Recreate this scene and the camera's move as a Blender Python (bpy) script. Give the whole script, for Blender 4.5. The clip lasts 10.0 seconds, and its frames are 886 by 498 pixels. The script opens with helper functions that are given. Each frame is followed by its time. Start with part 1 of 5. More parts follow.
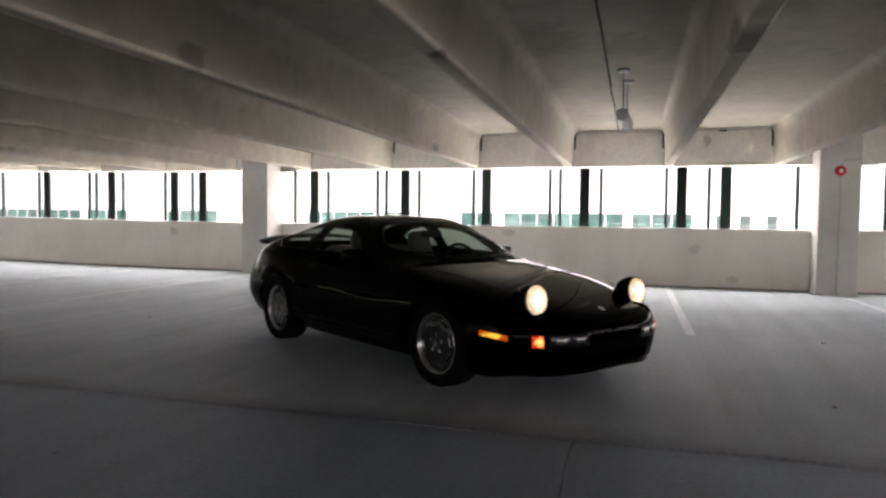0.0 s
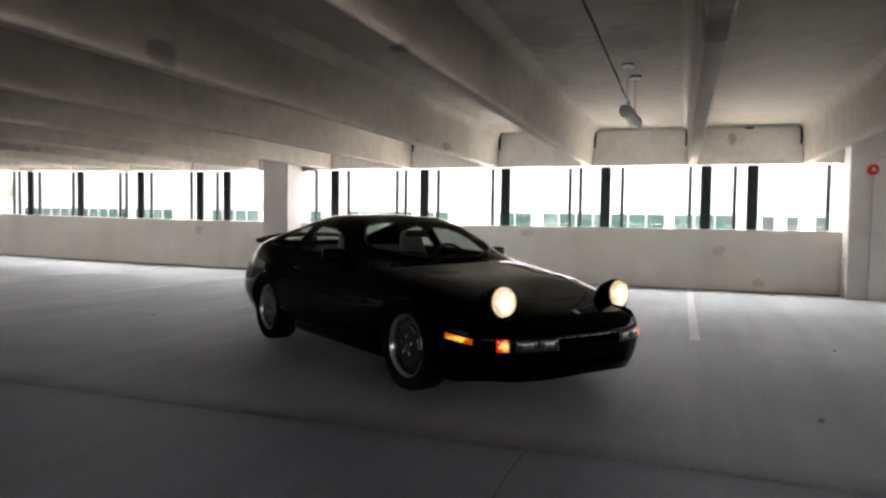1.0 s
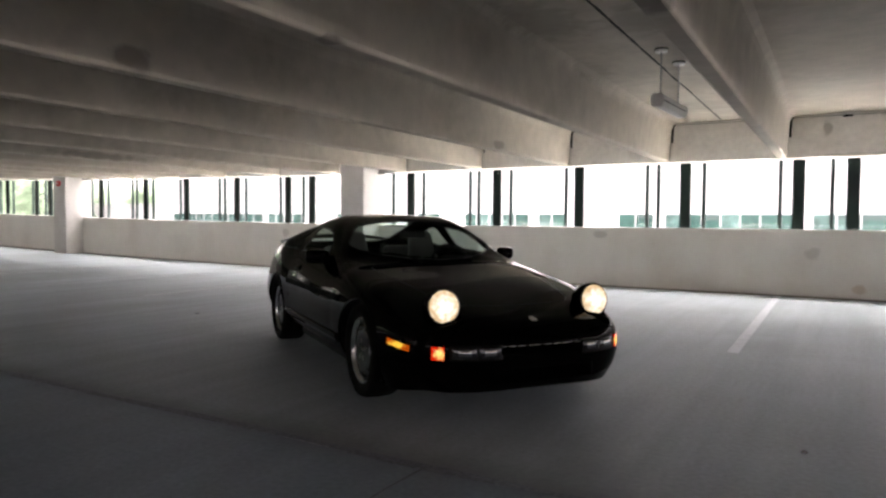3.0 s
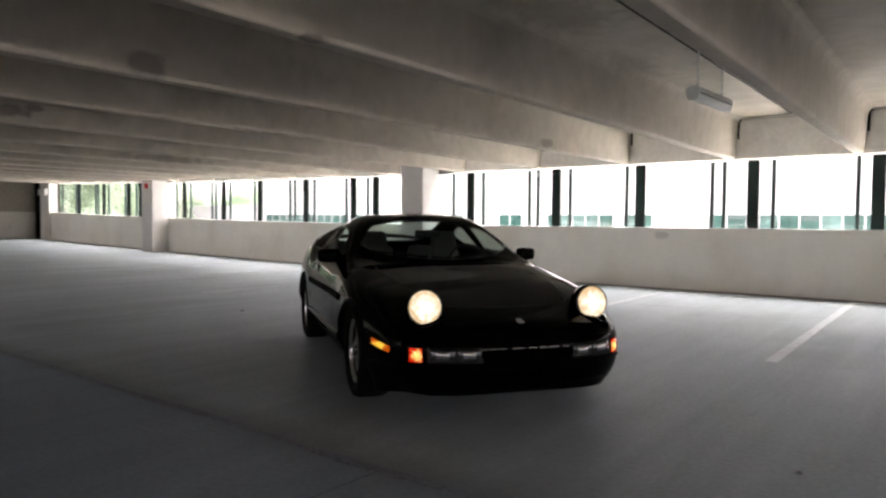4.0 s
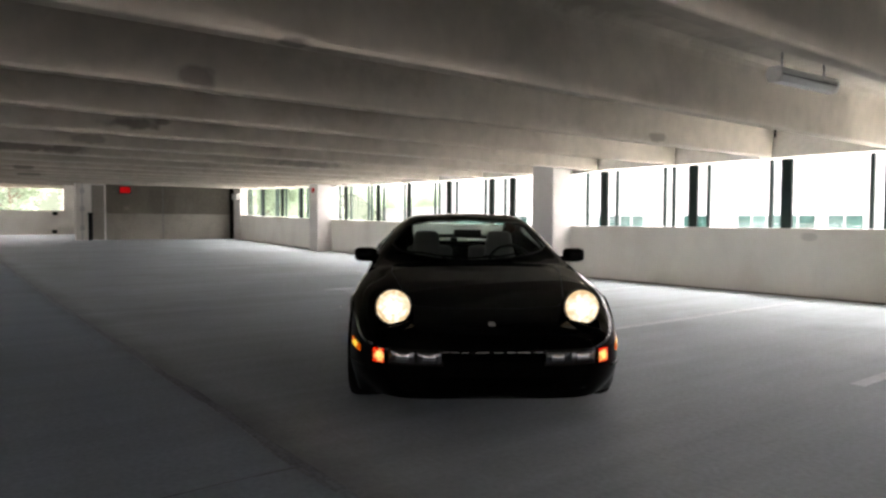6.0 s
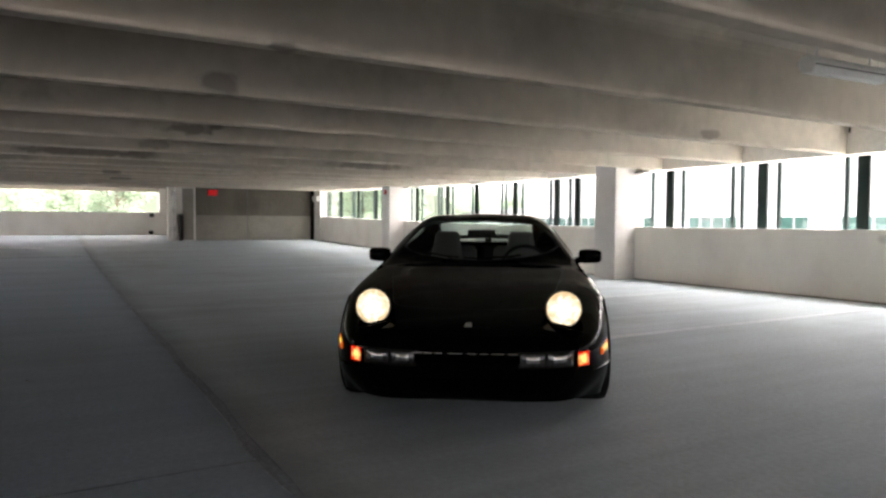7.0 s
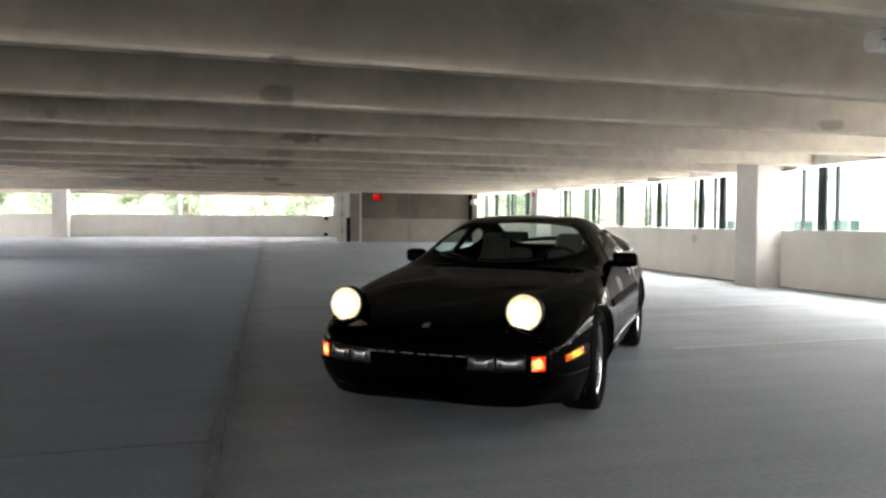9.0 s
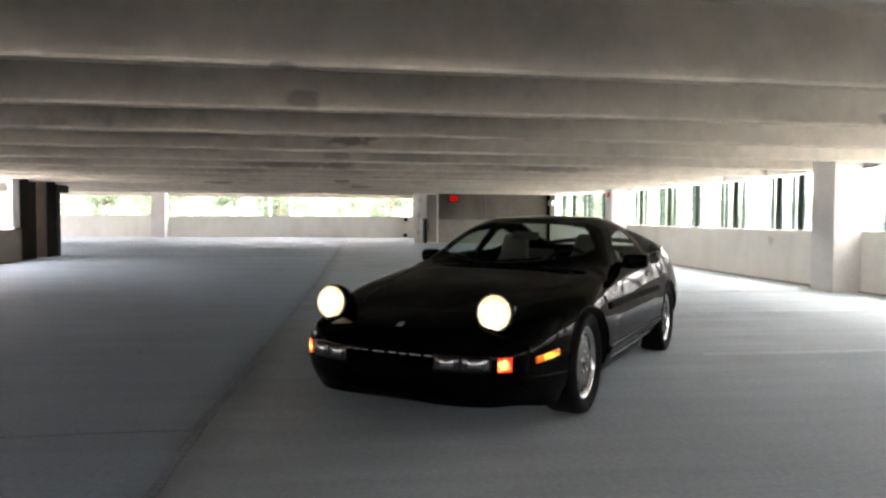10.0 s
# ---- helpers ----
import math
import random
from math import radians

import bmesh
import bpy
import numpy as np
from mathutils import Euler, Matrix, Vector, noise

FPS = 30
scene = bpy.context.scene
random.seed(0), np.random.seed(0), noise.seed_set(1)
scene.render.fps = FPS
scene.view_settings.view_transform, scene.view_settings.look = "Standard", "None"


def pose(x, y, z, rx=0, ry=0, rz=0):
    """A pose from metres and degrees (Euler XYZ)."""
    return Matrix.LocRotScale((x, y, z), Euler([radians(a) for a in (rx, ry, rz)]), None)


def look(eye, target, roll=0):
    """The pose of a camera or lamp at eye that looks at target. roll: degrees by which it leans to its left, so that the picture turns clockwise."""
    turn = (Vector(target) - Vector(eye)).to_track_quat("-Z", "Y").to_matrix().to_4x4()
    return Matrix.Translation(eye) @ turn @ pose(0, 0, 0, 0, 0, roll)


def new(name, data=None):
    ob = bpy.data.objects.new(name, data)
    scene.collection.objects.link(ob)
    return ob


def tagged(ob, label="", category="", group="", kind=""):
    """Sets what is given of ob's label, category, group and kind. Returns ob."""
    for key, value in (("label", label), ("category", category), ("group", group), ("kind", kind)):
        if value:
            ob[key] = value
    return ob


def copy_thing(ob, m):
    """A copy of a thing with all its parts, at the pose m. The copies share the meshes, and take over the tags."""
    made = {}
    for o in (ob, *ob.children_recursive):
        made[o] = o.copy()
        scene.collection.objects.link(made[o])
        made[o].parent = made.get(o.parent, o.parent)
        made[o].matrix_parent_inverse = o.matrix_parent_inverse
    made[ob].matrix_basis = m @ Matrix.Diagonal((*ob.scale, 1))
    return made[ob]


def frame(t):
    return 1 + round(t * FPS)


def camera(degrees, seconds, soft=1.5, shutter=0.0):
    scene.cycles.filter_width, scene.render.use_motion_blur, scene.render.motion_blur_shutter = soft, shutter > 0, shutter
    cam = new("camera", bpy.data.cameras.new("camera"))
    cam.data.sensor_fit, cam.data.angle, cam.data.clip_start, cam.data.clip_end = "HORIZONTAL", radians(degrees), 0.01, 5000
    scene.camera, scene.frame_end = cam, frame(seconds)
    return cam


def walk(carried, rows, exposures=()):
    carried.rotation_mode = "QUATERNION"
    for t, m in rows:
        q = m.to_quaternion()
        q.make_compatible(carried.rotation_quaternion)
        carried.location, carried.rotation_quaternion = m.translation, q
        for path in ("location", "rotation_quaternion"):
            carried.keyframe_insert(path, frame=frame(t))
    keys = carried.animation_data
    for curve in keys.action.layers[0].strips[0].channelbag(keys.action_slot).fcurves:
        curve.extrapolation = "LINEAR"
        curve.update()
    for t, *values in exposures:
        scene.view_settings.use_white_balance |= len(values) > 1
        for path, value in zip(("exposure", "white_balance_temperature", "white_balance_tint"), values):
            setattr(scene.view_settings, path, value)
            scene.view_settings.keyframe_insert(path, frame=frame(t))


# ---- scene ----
cam = camera(64.9, 10.0, soft=2.45, shutter=0.4)
PATH = [
    (0, (0.07, -0.012, 1.2), (-0.508, 1.901, 1.114), 0.6),
    (0.5, (0.284, 0.131, 1.199), (-0.355, 2.025, 1.114), 0.7),
    (1, (0.506, 0.281, 1.198), (-0.19, 2.155, 1.111), 0.8),
    (1.5, (0.737, 0.443, 1.198), (-0.014, 2.295, 1.113), 0.7),
    (2, (0.972, 0.619, 1.195), (0.157, 2.443, 1.109), 0.7),
    (2.5, (1.207, 0.81, 1.191), (0.288, 2.585, 1.106), 0.5),
    (4, (1.9, 1.439, 1.177), (0.664, 3.01, 1.095), 0.4),
    (4.5, (2.12, 1.663, 1.175), (0.783, 3.148, 1.092), 0.3),
    (5, (2.33, 1.901, 1.173), (0.892, 3.288, 1.09), 0.3),
    (5.5, (2.519, 2.146, 1.17), (0.991, 3.434, 1.088), 0.3),
    (7, (3.022, 2.933, 1.158), (1.276, 3.905, 1.081), 0.3),
    (7.5, (3.171, 3.208, 1.156), (1.366, 4.066, 1.08), 0.3),
    (8, (3.303, 3.494, 1.154), (1.444, 4.228, 1.079), 0.2),
    (8.5, (3.41, 3.782, 1.153), (1.507, 4.393, 1.081), 0.3),
    (9, (3.496, 4.076, 1.151), (1.557, 4.562, 1.08), 0.3),
    (9.5, (3.572, 4.39, 1.149), (1.605, 4.743, 1.08), 0.3),
    (10, (3.642, 4.711, 1.149), (1.657, 4.941, 1.08), 0.3),
]
walk(cam, [(t, look(eye, target, roll)) for t, eye, target, roll in PATH], [(0, 3.68, 6500, 11), (2.5, 3.65, 6500, 11), (5.5, 3.84, 6500, 9), (8, 4.1, 6420, 7), (10, 4.48, 6420, 6.5)])

# ---- world, sun, exposure ----
world = bpy.data.worlds.new("overcast_sky")
scene.world = world
world.use_nodes = True
wn = world.node_tree.nodes
sky = wn.new("ShaderNodeTexSky")
sky.sky_type, sky.sun_disc = "NISHITA", False
sky.sun_elevation, sky.sun_rotation = radians(70), radians(345)
sky.air_density, sky.dust_density, sky.ozone_density = 1.0, 4.0, 1.0
grey = wn.new("ShaderNodeHueSaturation")
grey.inputs["Saturation"].default_value = 0.15
world.node_tree.links.new(sky.outputs[0], grey.inputs["Color"])
tint = wn.new("ShaderNodeMix")
tint.data_type, tint.blend_type = "RGBA", "MULTIPLY"
tint.inputs[0].default_value, tint.inputs[7].default_value = 1.0, (1.14, 1.0, 0.98, 1)
world.node_tree.links.new(grey.outputs[0], tint.inputs[6])
world.node_tree.links.new(tint.outputs[2], wn["Background"].inputs[0])
wn["Background"].inputs[1].default_value = 0.15
sun = new("sun", bpy.data.lights.new("sun", "SUN"))
sun.data.energy, sun.data.angle, sun.data.color = 1.05, radians(90), (1.0, 0.96, 0.9)
sun.matrix_basis = look((-5.65, 21.1, 60), (0, 0, 0))


# ---- materials ----
def mat(name, color, rough=0.6, metal=0.0, var=0.15, scale=3.0, fine=40.0, bump=0.0, stain=None, stain_scale=0.4,
        stain_amount=0.0, spec=0.5, coat=0.0, streak=None, spots=(), scuffs=0.0, band=()):
    """A surface with two scales of variation in its colour and roughness."""
    m = bpy.data.materials.new(name)
    m.use_nodes = True
    t = m.node_tree
    n, l = t.nodes, t.links
    b = n["Principled BSDF"]
    b.inputs["Roughness"].default_value, b.inputs["Metallic"].default_value = rough, metal
    b.inputs["Specular IOR Level"].default_value = spec
    b.inputs["Coat Weight"].default_value = coat
    b.inputs["Coat Roughness"].default_value = 0.03
    geo = n.new("ShaderNodeNewGeometry")
    place = geo.outputs["Position"]
    if streak:
        mp = n.new("ShaderNodeMapping")
        mp.inputs["Scale"].default_value = streak
        l.new(place, mp.inputs[0])
        place = mp.outputs[0]
    big, small = n.new("ShaderNodeTexNoise"), n.new("ShaderNodeTexNoise")
    for tex, sc, detail in ((big, scale, 5), (small, fine, 2)):
        tex.inputs["Scale"].default_value, tex.inputs["Detail"].default_value = sc, detail
        l.new(place, tex.inputs["Vector"])
    add = n.new("ShaderNodeMath")
    add.operation = "ADD"
    l.new(big.outputs[0], add.inputs[0])
    l.new(small.outputs[0], add.inputs[1])
    rng = n.new("ShaderNodeMapRange")
    rng.inputs[1].default_value, rng.inputs[2].default_value = 0.7, 1.3
    rng.inputs[3].default_value, rng.inputs[4].default_value = 1 - var, 1 + var
    l.new(add.outputs[0], rng.inputs[0])
    mul = n.new("ShaderNodeMix")
    mul.data_type, mul.blend_type = "RGBA", "MULTIPLY"
    mul.inputs[0].default_value = 1
    mul.inputs[6].default_value = (*color, 1)
    l.new(rng.outputs[0], mul.inputs[7])
    out = mul.outputs[2]
    if stain:
        st = n.new("ShaderNodeTexNoise")
        st.inputs["Scale"].default_value, st.inputs["Detail"].default_value = stain_scale, 7
        st.inputs["Roughness"].default_value = 0.62
        l.new(place, st.inputs["Vector"])
        sr = n.new("ShaderNodeMapRange")
        sr.inputs[1].default_value, sr.inputs[2].default_value = 0.5, 0.68
        sr.inputs[3].default_value, sr.inputs[4].default_value = 0, stain_amount
        l.new(st.outputs[0], sr.inputs[0])
        mx = n.new("ShaderNodeMix")
        mx.data_type = "RGBA"
        l.new(sr.outputs[0], mx.inputs[0])
        l.new(out, mx.inputs[6])
        mx.inputs[7].default_value = (*stain, 1)
        out = mx.outputs[2]
    if scuffs:
        for stretch in ((1.9, 0.2, 1.0), (5.0, 0.3, 1.0)):
            mp, tx, sc, mm = n.new("ShaderNodeMapping"), n.new("ShaderNodeTexNoise"), n.new("ShaderNodeMapRange"), n.new("ShaderNodeMix")
            mp.inputs["Scale"].default_value = stretch
            tx.inputs["Scale"].default_value, tx.inputs["Detail"].default_value = 1.0, 6
            l.new(geo.outputs["Position"], mp.inputs[0])
            l.new(mp.outputs[0], tx.inputs["Vector"])
            sc.inputs[1].default_value, sc.inputs[2].default_value = 0.3, 0.7
            sc.inputs[3].default_value, sc.inputs[4].default_value = 1 - scuffs, 1 + scuffs
            l.new(tx.outputs[0], sc.inputs[0])
            mm.data_type, mm.blend_type = "RGBA", "MULTIPLY"
            mm.inputs[0].default_value = 1
            l.new(out, mm.inputs[6])
            l.new(sc.outputs[0], mm.inputs[7])
            out = mm.outputs[2]
    if spots:
        blot = n.new("ShaderNodeTexNoise")
        blot.inputs["Scale"].default_value, blot.inputs["Detail"].default_value = 7.0, 5
        l.new(geo.outputs["Position"], blot.inputs["Vector"])
    for (cx, cy, cz), (sx, sy, sz), strength, tone in spots:
        off, size, length, wob = n.new("ShaderNodeVectorMath"), n.new("ShaderNodeVectorMath"), n.new("ShaderNodeVectorMath"), n.new("ShaderNodeMath")
        off.operation, size.operation, length.operation, wob.operation = "SUBTRACT", "DIVIDE", "LENGTH", "MULTIPLY_ADD"
        l.new(geo.outputs["Position"], off.inputs[0])
        off.inputs[1].default_value = (cx, cy, cz)
        l.new(off.outputs[0], size.inputs[0])
        size.inputs[1].default_value = (sx, sy, sz)
        l.new(size.outputs[0], length.inputs[0])
        l.new(blot.outputs[0], wob.inputs[0])
        wob.inputs[1].default_value = 1.5
        l.new(length.outputs["Value"], wob.inputs[2])
        sp = n.new("ShaderNodeMapRange")
        sp.inputs[1].default_value, sp.inputs[2].default_value = 1.4, 1.85
        sp.inputs[3].default_value, sp.inputs[4].default_value = strength, 0
        l.new(wob.outputs[0], sp.inputs[0])
        mx = n.new("ShaderNodeMix")
        mx.data_type = "RGBA"
        l.new(sp.outputs[0], mx.inputs[0])
        l.new(out, mx.inputs[6])
        mx.inputs[7].default_value = (*tone, 1)
        out = mx.outputs[2]
    # soft worn stains along joints that run in x: their y, half width, strength and tone
    for y0, half, strength, tone in band:
        sep, wav, off, mag, soft, mx = (n.new("ShaderNode" + k) for k in ("SeparateXYZ", "TexNoise", "Math", "Math", "MapRange", "Mix"))
        l.new(geo.outputs["Position"], sep.inputs[0])
        wav.inputs["Scale"].default_value, wav.inputs["Detail"].default_value = 1.3, 5
        l.new(geo.outputs["Position"], wav.inputs["Vector"])
        off.operation, mag.operation = "SUBTRACT", "ABSOLUTE"
        l.new(sep.outputs["Y"], off.inputs[0])
        off.inputs[1].default_value = y0
        l.new(off.outputs[0], mag.inputs[0])
        wob = n.new("ShaderNodeMath")
        wob.operation = "MULTIPLY_ADD"
        l.new(wav.outputs[0], wob.inputs[0])
        wob.inputs[1].default_value = 1.6 * half
        l.new(mag.outputs[0], wob.inputs[2])
        soft.interpolation_type = "SMOOTHSTEP"
        soft.inputs[1].default_value, soft.inputs[2].default_value = 0.6 * half, 1.8 * half
        soft.inputs[3].default_value, soft.inputs[4].default_value = strength, 0
        l.new(wob.outputs[0], soft.inputs[0])
        mx.data_type = "RGBA"
        l.new(soft.outputs[0], mx.inputs[0])
        l.new(out, mx.inputs[6])
        mx.inputs[7].default_value = (*tone, 1)
        out = mx.outputs[2]
    l.new(out, b.inputs["Base Color"])
    rr = n.new("ShaderNodeMapRange")
    rr.inputs[1].default_value, rr.inputs[2].default_value = 0.3, 0.7
    rr.inputs[3].default_value, rr.inputs[4].default_value = max(rough - 0.12 * min(1, rough * 2), 0.01), min(rough + 0.1 * min(1, rough * 2), 1)
    l.new(big.outputs[0], rr.inputs[0])
    l.new(rr.outputs[0], b.inputs["Roughness"])
    if bump:
        bp = n.new("ShaderNodeBump")
        bp.inputs["Strength"].default_value, bp.inputs["Distance"].default_value = 0.6, bump
        l.new(add.outputs[0], bp.inputs["Height"])
        l.new(bp.outputs[0], b.inputs["Normal"])
    return m


def glow(name, color, edge, strength, scale=25.0, plane=(0, 1, 1), span=(0.06, 0.42)):
    """A lamp's glowing lens: brightest in its middle, uneven where its facets catch the bulb."""
    m = bpy.data.materials.new(name)
    m.use_nodes = True
    n, l = m.node_tree.nodes, m.node_tree.links
    b = n["Principled BSDF"]
    b.inputs["Base Color"].default_value = (*(0.5 * c for c in edge), 1)
    b.inputs["Roughness"].default_value = 0.12
    geo, tex, ramp = n.new("ShaderNodeNewGeometry"), n.new("ShaderNodeTexNoise"), n.new("ShaderNodeMix")
    tex.inputs["Scale"].default_value, tex.inputs["Detail"].default_value = scale, 3
    l.new(geo.outputs["Position"], tex.inputs["Vector"])
    place, off, flat, dist, less = n.new("ShaderNodeTexCoord"), n.new("ShaderNodeVectorMath"), n.new("ShaderNodeVectorMath"), n.new("ShaderNodeVectorMath"), n.new("ShaderNodeMath")
    off.operation, flat.operation, dist.operation, less.operation = "SUBTRACT", "MULTIPLY", "LENGTH", "MULTIPLY_ADD"
    off.inputs[1].default_value, flat.inputs[1].default_value = (0.5, 0.5, 0.5), plane
    l.new(place.outputs["Generated"], off.inputs[0])
    l.new(off.outputs[0], flat.inputs[0])
    l.new(flat.outputs[0], dist.inputs[0])
    l.new(dist.outputs["Value"], less.inputs[0])
    less.inputs[1].default_value = -1.0
    l.new(tex.outputs[0], less.inputs[2])
    rng = n.new("ShaderNodeMapRange")
    rng.inputs[1].default_value, rng.inputs[2].default_value = span
    l.new(less.outputs[0], rng.inputs[0])
    ramp.data_type = "RGBA"
    l.new(rng.outputs[0], ramp.inputs[0])
    ramp.inputs[6].default_value, ramp.inputs[7].default_value = (*edge, 1), (*color, 1)
    l.new(ramp.outputs[2], b.inputs["Emission Color"])
    b.inputs["Emission Strength"].default_value = strength
    return m


def pane_glass(name, tint, gloss=1.0):
    """Thin clear glass: see-through with a Fresnel gloss."""
    m = bpy.data.materials.new(name)
    m.use_nodes = True
    n, l = m.node_tree.nodes, m.node_tree.links
    n.remove(n["Principled BSDF"])
    clear, shine, mix = n.new("ShaderNodeBsdfTransparent"), n.new("ShaderNodeBsdfGlossy"), n.new("ShaderNodeMixShader")
    facing, power, scale = n.new("ShaderNodeLayerWeight"), n.new("ShaderNodeMath"), n.new("ShaderNodeMapRange")
    clear.inputs[0].default_value = (*tint, 1)
    shine.inputs["Roughness"].default_value = 0.01
    facing.inputs["Blend"].default_value = 0.5
    power.operation = "POWER"
    power.inputs[1].default_value = 5
    scale.inputs[3].default_value, scale.inputs[4].default_value = 0.04 * gloss, 0.04 + 0.9 * gloss
    l.new(facing.outputs["Facing"], power.inputs[0])
    l.new(power.outputs[0], scale.inputs[0])
    l.new(scale.outputs[0], mix.inputs[0])
    l.new(clear.outputs[0], mix.inputs[1])
    l.new(shine.outputs[0], mix.inputs[2])
    l.new(mix.outputs[0], n["Material Output"].inputs[0])
    return m


M_FLOOR = mat("sealed_concrete_floor", (0.39, 0.437, 0.472), 0.68, var=0.13, scale=0.9, fine=30, bump=0.0008, spec=0.16, scuffs=0.07, band=((3.86, 0.27, 0.52, (0.17, 0.18, 0.185)), (13.6, 0.5, 0.7, (0.25, 0.215, 0.18))), stain=(0.31, 0.335, 0.36), stain_scale=0.35, stain_amount=0.7)
M_FLOOR2 = mat("aisle_concrete_floor", (0.306, 0.364, 0.434), 0.62, var=0.13, scale=0.8, fine=30, bump=0.0008, spec=0.2, scuffs=0.06, band=((3.86, 0.27, 0.52, (0.15, 0.165, 0.185)),), stain=(0.26, 0.295, 0.335), stain_scale=0.3, stain_amount=0.7)
M_SPAN = mat("pale_spandrel_concrete", (0.88, 0.85, 0.80), 0.85, var=0.08, scale=1.6, fine=12, bump=0.0006, stain=(0.5, 0.46, 0.42), stain_scale=1.1, stain_amount=0.35, spots=(((0.95, 13.42, 2.66), (0.07, 0.1, 0.12), 0.6, (0.3, 0.27, 0.23)), ((1.35, 13.42, 2.23), (0.5, 0.1, 0.04), 0.5, (0.3, 0.27, 0.23))))
DAMP, DAMP_BROWN = (0.15, 0.135, 0.12), (0.2, 0.165, 0.13)
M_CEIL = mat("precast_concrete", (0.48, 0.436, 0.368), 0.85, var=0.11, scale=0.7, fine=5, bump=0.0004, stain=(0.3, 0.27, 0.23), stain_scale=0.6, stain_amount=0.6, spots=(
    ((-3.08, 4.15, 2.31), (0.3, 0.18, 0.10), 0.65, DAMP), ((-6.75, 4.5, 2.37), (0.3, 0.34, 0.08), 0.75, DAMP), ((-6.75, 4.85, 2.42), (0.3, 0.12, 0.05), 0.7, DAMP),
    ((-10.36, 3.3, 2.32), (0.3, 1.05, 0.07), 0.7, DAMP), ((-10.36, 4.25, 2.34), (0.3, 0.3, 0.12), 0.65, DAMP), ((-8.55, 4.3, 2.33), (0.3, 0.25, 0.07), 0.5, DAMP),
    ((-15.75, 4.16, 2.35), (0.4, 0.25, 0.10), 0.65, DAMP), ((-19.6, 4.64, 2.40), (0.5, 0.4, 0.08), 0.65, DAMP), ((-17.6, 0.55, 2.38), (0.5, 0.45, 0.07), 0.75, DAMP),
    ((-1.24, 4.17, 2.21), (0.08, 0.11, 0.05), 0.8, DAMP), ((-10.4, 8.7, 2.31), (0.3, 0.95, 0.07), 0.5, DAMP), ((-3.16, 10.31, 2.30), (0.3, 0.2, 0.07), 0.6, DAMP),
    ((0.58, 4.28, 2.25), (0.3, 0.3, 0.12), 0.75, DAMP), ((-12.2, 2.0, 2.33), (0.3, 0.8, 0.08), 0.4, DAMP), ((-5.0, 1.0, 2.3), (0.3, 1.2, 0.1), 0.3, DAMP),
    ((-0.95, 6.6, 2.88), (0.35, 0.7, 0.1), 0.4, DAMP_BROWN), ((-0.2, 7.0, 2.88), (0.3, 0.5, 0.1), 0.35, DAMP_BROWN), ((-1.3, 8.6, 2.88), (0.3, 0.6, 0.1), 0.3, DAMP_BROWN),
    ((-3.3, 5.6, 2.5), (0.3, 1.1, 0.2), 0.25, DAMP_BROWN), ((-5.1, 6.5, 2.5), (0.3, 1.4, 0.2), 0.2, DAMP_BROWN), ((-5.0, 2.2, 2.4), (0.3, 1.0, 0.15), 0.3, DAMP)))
M_WALL = mat("painted_concrete_wall", (0.74, 0.72, 0.675), 0.8, var=0.05, scale=0.8, fine=4, bump=0.0003, streak=(1, 1, 0.6), stain=(0.47, 0.43, 0.37), stain_scale=1.0, stain_amount=0.4, spots=(
    ((-10.4, 13.42, 0.85), (0.12, 0.2, 0.12), 0.42, (0.3, 0.28, 0.26)), ((-2.65, 13.42, 0.95), (0.12, 0.2, 0.08), 0.42, (0.3, 0.28, 0.26)), ((0.8, 13.42, 0.70), (0.12, 0.2, 0.10), 0.32, (0.3, 0.27, 0.24)),
    ((1.45, 13.42, 0.16), (0.10, 0.2, 0.08), 0.38, (0.42, 0.27, 0.13)), ((-14.2, 13.42, 0.5), (0.5, 0.2, 0.35), 0.12, (0.4, 0.37, 0.34)), ((-5.6, 13.42, 0.3), (0.5, 0.2, 0.3), 0.1, (0.4, 0.37, 0.34))))
M_COL = mat("painted_column", (0.62, 0.60, 0.58), 0.75, var=0.08, scale=2, fine=30, bump=0.001, stain=(0.4, 0.38, 0.35), stain_scale=1.4, stain_amount=0.3)
# near-black concrete; also the tone of the shade strip in the corner
M_DARKRAW_SHADE = mat("dark_concrete_and_shade", (0.012, 0.0095, 0.0075), 0.9, spec=0.08, var=0.2, scale=0.8, fine=20, bump=0.002)
# black for grilles, and for the shade inside wells and gaps
M_VOID = mat("grille_and_gap_black", (0.001, 0.001, 0.001), 0.9, var=0.1, spec=0.0)
M_RAW = mat("raw_concrete_wall", (0.175, 0.158, 0.128), 0.9, var=0.2, scale=0.8, fine=20, bump=0.002, stain=(0.2, 0.18, 0.15), stain_scale=0.5, stain_amount=0.6)
M_ENDWALL = mat("stained_raw_concrete", (0.115, 0.104, 0.082), 0.9, var=0.2, scale=0.8, fine=14, bump=0.001, stain=(0.2, 0.183, 0.15), stain_scale=0.45, stain_amount=0.7, streak=(1, 1, 0.45))
M_DADO = mat("dusty_wall_paint", (0.25, 0.235, 0.203), 0.85, var=0.14, scale=0.9, fine=20, bump=0.001, stain=(0.12, 0.11, 0.092), stain_scale=0.6, stain_amount=0.6)
M_JOINT = mat("black_joint_filler", (0.02, 0.02, 0.02), 0.8, var=0.3)
M_SEAL = mat("dark_joint_sealant", (0.13, 0.13, 0.135), 0.7, var=0.3, scale=6)
M_BAND = mat("worn_floor_joint", (0.23, 0.26, 0.29), 0.7, var=0.35, scale=2, spec=0.2)
M_PAINT = mat("worn_white_line_paint", (0.54, 0.58, 0.61), 0.6, var=0.15, stain=(0.40, 0.44, 0.47), stain_scale=5.0, stain_amount=0.95)
